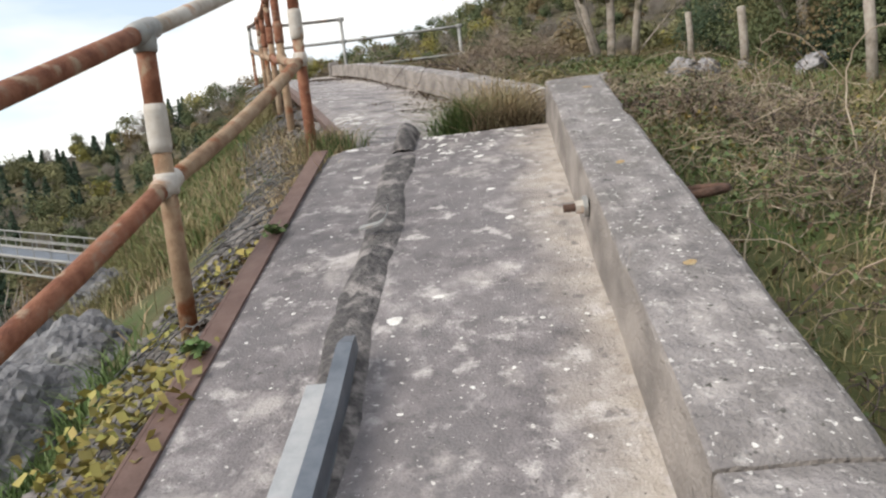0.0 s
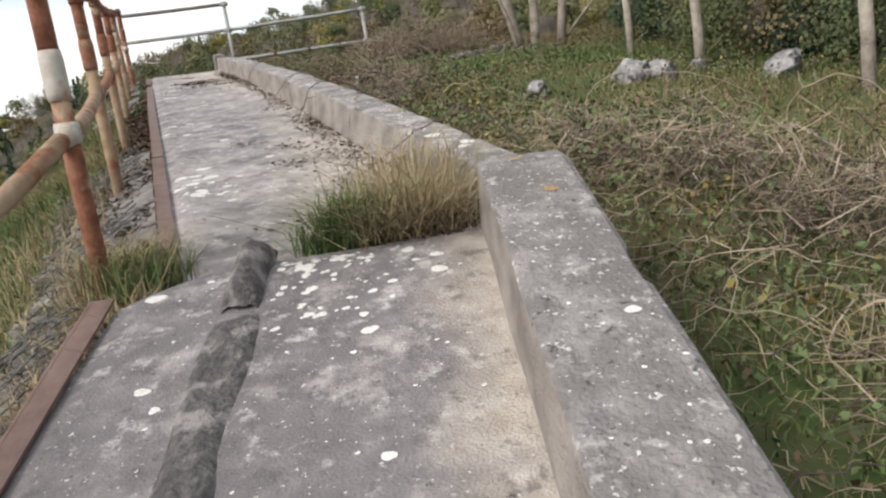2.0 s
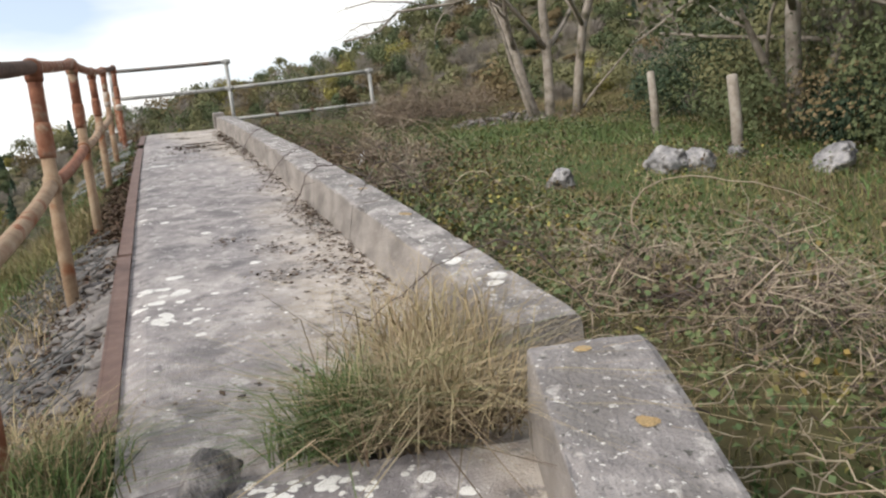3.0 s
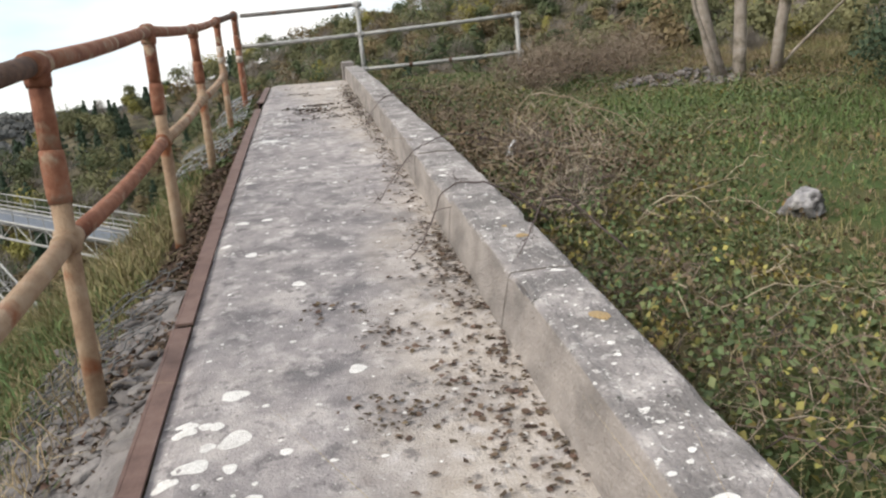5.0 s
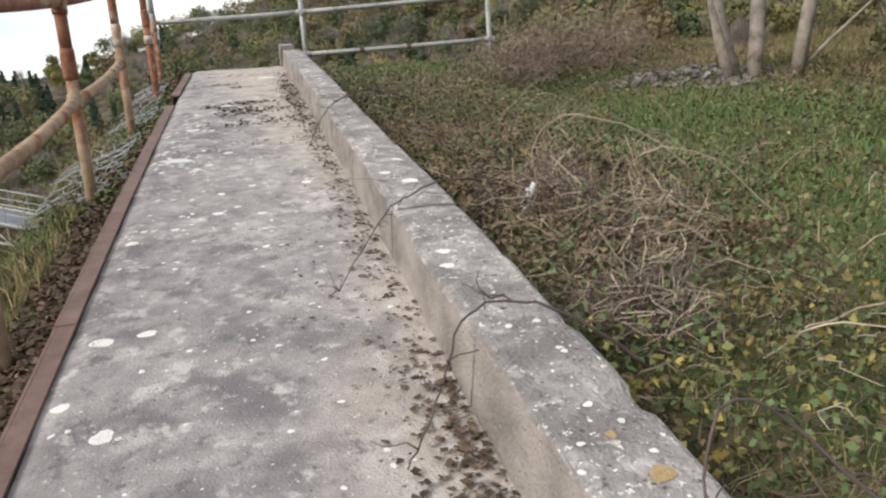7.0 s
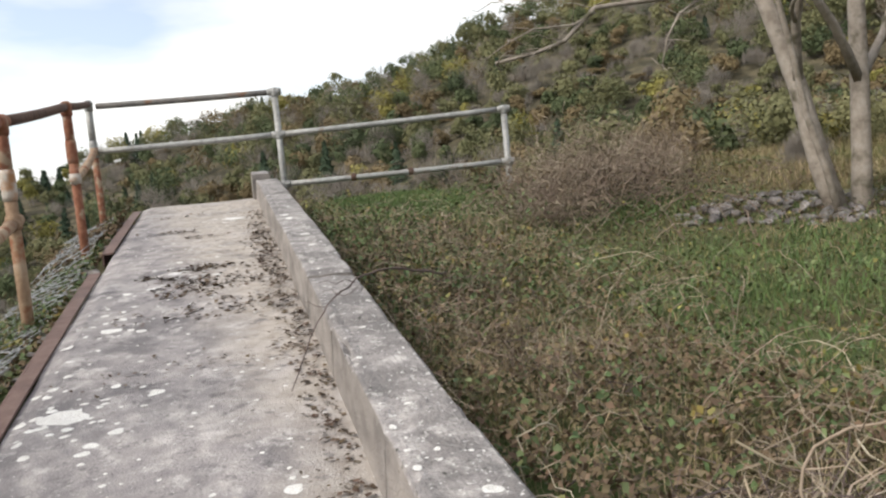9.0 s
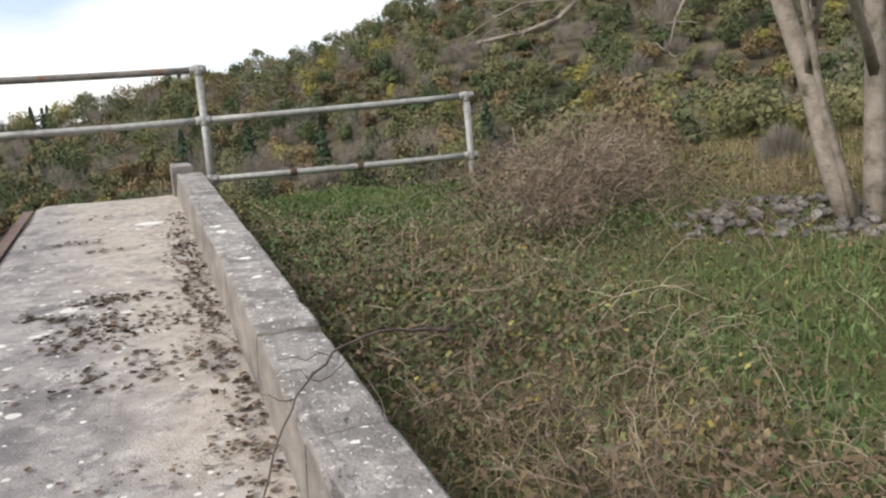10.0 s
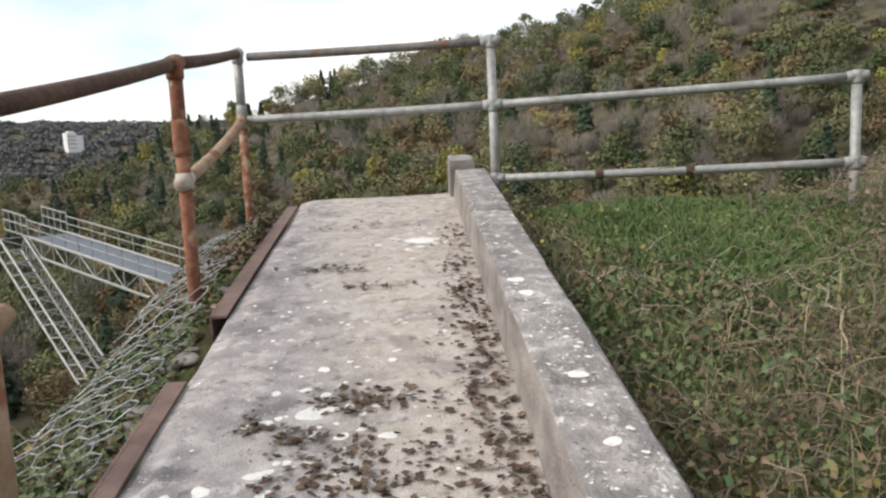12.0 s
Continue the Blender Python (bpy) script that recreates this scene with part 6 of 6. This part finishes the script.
def slope_scrub():
    """Bushes just past the path's end and the wood edge behind the fence."""
    rng = np.random.RandomState(8)
    bins = {k: [] for k in WOODS}
    spots = []
    for _ in range(150):
        s, u = rng.uniform(13.0, 40), rng.uniform(-1.0, 26)
        spots.append((s, u, rng.uniform(0.9, 2.2), 800, 0.055))
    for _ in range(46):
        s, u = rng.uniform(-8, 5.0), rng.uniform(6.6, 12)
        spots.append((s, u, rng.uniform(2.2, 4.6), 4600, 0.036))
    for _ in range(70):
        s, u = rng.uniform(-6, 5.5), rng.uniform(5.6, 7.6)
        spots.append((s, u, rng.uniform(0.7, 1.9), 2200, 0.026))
    for _ in range(60):
        s, u = rng.uniform(5.0, 16), rng.uniform(6.8, 17)
        spots.append((s, u, rng.uniform(0.5, 1.5), 1300, 0.035))
    for _ in range(40):
        s, u = rng.uniform(-14, 6), rng.uniform(12, 26)
        spots.append((s, u, rng.uniform(4.0, 8.0), 3200, 0.09))
    for _ in range(60):
        s, u = rng.uniform(8, 34), rng.uniform(14, 34)
        spots.append((s, u, rng.uniform(1.5, 3.6), 2000, 0.07))
    for _ in range(26):
        s, u = rng.uniform(10.8, 15), rng.uniform(4.6, 12)
        spots.append((s, u, rng.uniform(0.6, 1.5), 700, 0.06))
    for _ in range(90):
        s, u = rng.uniform(-2, 6), rng.uniform(-9, -3.4)
        spots.append((s, u, rng.uniform(0.4, 1.1), 420, 0.05))
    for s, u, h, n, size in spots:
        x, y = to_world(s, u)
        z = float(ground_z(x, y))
        # Behind the fence, many bushes take the dark conifer colour as undergrowth shade.
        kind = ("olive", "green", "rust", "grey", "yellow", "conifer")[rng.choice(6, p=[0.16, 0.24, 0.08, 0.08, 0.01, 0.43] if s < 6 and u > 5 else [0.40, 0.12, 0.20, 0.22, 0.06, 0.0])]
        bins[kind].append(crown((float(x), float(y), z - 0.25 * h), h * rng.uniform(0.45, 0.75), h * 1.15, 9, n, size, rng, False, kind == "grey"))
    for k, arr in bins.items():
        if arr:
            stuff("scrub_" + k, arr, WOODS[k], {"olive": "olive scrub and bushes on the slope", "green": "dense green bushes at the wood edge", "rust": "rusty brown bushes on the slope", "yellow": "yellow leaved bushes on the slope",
                                               "grey": "bare grey twiggy bushes on the slope", "conifer": "dark bushes at the wood edge, shade put into their colour"}[k], "scrub")


hillside_woods()
slope_scrub()


def far_wood_cover():
    """Low canopy over the distant ridge across the valley."""
    rng = np.random.RandomState(19)
    arr = []
    for _ in range(2400):
        a, q = rng.uniform(-62, 10), rng.uniform(560, 880)
        x, y = -1 + q * math.sin(radians(a)), 9 + q * math.cos(radians(a))
        z = float(ground_z(np.array(x), np.array(y)))
        arr.append(crown((x, y, z - 3), rng.uniform(8, 13), rng.uniform(6, 9), 5, 110, 2.0, rng))
    stuff("distant_woods", arr, FAR_WOODS, "distant woods on the horizon ridge, haze in their grey-green colour", "woods")


far_wood_cover()


# ---- the far building ----
def far_building():
    a, q = radians(-37.4), 640.0
    x, y = -1.1 + q * math.sin(a), 11.7 + q * math.cos(a)
    z = 4.4 + q * math.tan(radians(1.85))
    root = thing("apartment_building", None, None, "white flat-roofed tower block far across the valley", "building", at=Matrix.Translation((x, y, z)) @ Matrix.Rotation(-a + 0.3, 4, "Z"))
    part("wall", Build().box(-6, 1, -5, 5, -9, 8), FAR_GREY, root)
    part("wall", Build().box(1.05, 6, -4, 5, -9, 6), FAR_GREY, root)
    part("roof", Build().box(-4, 0, -3, 3, 8.05, 9.3), FAR_GREY, root)
    for i in range(4):
        for j in range(4):
            part("window", Build().box(-5.4 + i * 1.6, -4.6 + i * 1.6, -5.2, -5.02, -4 + j * 2.9, -2.9 + j * 2.9), FAR_PANE, root)


far_building()


# ---- the steel footbridge in the valley ----
def footbridge():
    root = thing("steel_footbridge", None, None, "pale galvanised lattice footbridge sloping across the gorge", "bridge")
    A, B = Vector((-37.7, 54.0, -1.0)), Vector((-4.8, 37.6, -5.6))
    d = (B - A)
    length = d.length
    d.normalize()
    side = d.cross(Vector((0, 0, 1))).normalized()
    if side.y < 0:
        side = -side
    steel, deck_mat = GALVANISED, BLUE_STEEL
    W, D, RAIL = 2.6, 1.15, 1.15
    n = 22
    for k, off in enumerate((Vector((0, 0, 0)), side * W)):
        for h, nm, r in ((0, "bottom_chord", 0.09), (D, "top_chord", 0.10), (D + RAIL, "handrail", 0.05), (D + RAIL * 0.55, "handrail", 0.035)):
            part(nm, Build().tube([A + off + Vector((0, 0, h)), B + off + Vector((0, 0, h))], r, 6), steel, root)
        for i in range(n + 1):
            p_ = A + d * (length * i / n) + off
            part("upright", Build().tube([p_, p_ + Vector((0, 0, D))], 0.055, 5), steel, root)
            part("rail_post", Build().tube([p_ + Vector((0, 0, D)), p_ + Vector((0, 0, D + RAIL))], 0.035, 5), steel, root)
            if i < n:
                q_ = A + d * (length * (i + 1) / n) + off
                part("diagonal", Build().tube([p_, q_ + Vector((0, 0, D))] if i % 2 else [p_ + Vector((0, 0, D)), q_], 0.035, 5), steel, root)
    b_ = Build()
    for i in range(2):
        p0, p1 = A + Vector((0, 0, D * 0.9 + 0.06 * i)), B + Vector((0, 0, D * 0.9 + 0.06 * i))
        b_.v += [tuple(p0), tuple(p0 + side * W), tuple(p1 + side * W), tuple(p1)]
    b_.f = [(0, 1, 2, 3), (7, 6, 5, 4), (0, 4, 5, 1), (1, 5, 6, 2), (2, 6, 7, 3), (3, 7, 4, 0)]
    part("deck", b_, deck_mat, root, "blue-grey deck plates")
    # landing with taller frames at the far end
    for i in range(5):
        p_ = A - d * (i * 0.9) + Vector((0, 0, D))
        for off in (Vector((0, 0, 0)), side * W):
            part("landing_post", Build().tube([p_ + off, p_ + off + Vector((0, 0, 1.35))], 0.05, 5), steel, root)
    for off in (Vector((0, 0, 0)), side * W):
        for h in (0.0, 0.7, 1.35):
            part("landing_rail", Build().tube([A + off + Vector((0, 0, D + h)), A - d * 3.6 + off + Vector((0, 0, D + h))], 0.06, 5), steel, root)
    # the slanting lattice leg
    T, F = A + Vector((-1.0, 0.4, 0.2)), Vector((-29.4, 49.4, -8.5))
    e = (F - T)
    sd = e.cross(Vector((0, 0, 1))).normalized()
    upn = sd.cross(e).normalized()
    corner = [sd * 0.0, sd * 1.5, sd * 1.5 + upn * 1.2, upn * 1.2]
    for c_ in corner:
        part("leg_chord", Build().tube([T + c_, F + c_], 0.085, 6), steel, root)
    m = 11
    for i in range(m + 1):
        p_ = T + e * (i / m)
        for j in range(4):
            part("leg_brace", Build().tube([p_ + corner[j], p_ + corner[(j + 1) % 4]], 0.045, 5), steel, root)
            if i < m:
                part("leg_brace", Build().tube([p_ + corner[j], T + e * ((i + 1) / m) + corner[(j + 1) % 4]], 0.04, 5), steel, root)
    return root


footbridge()
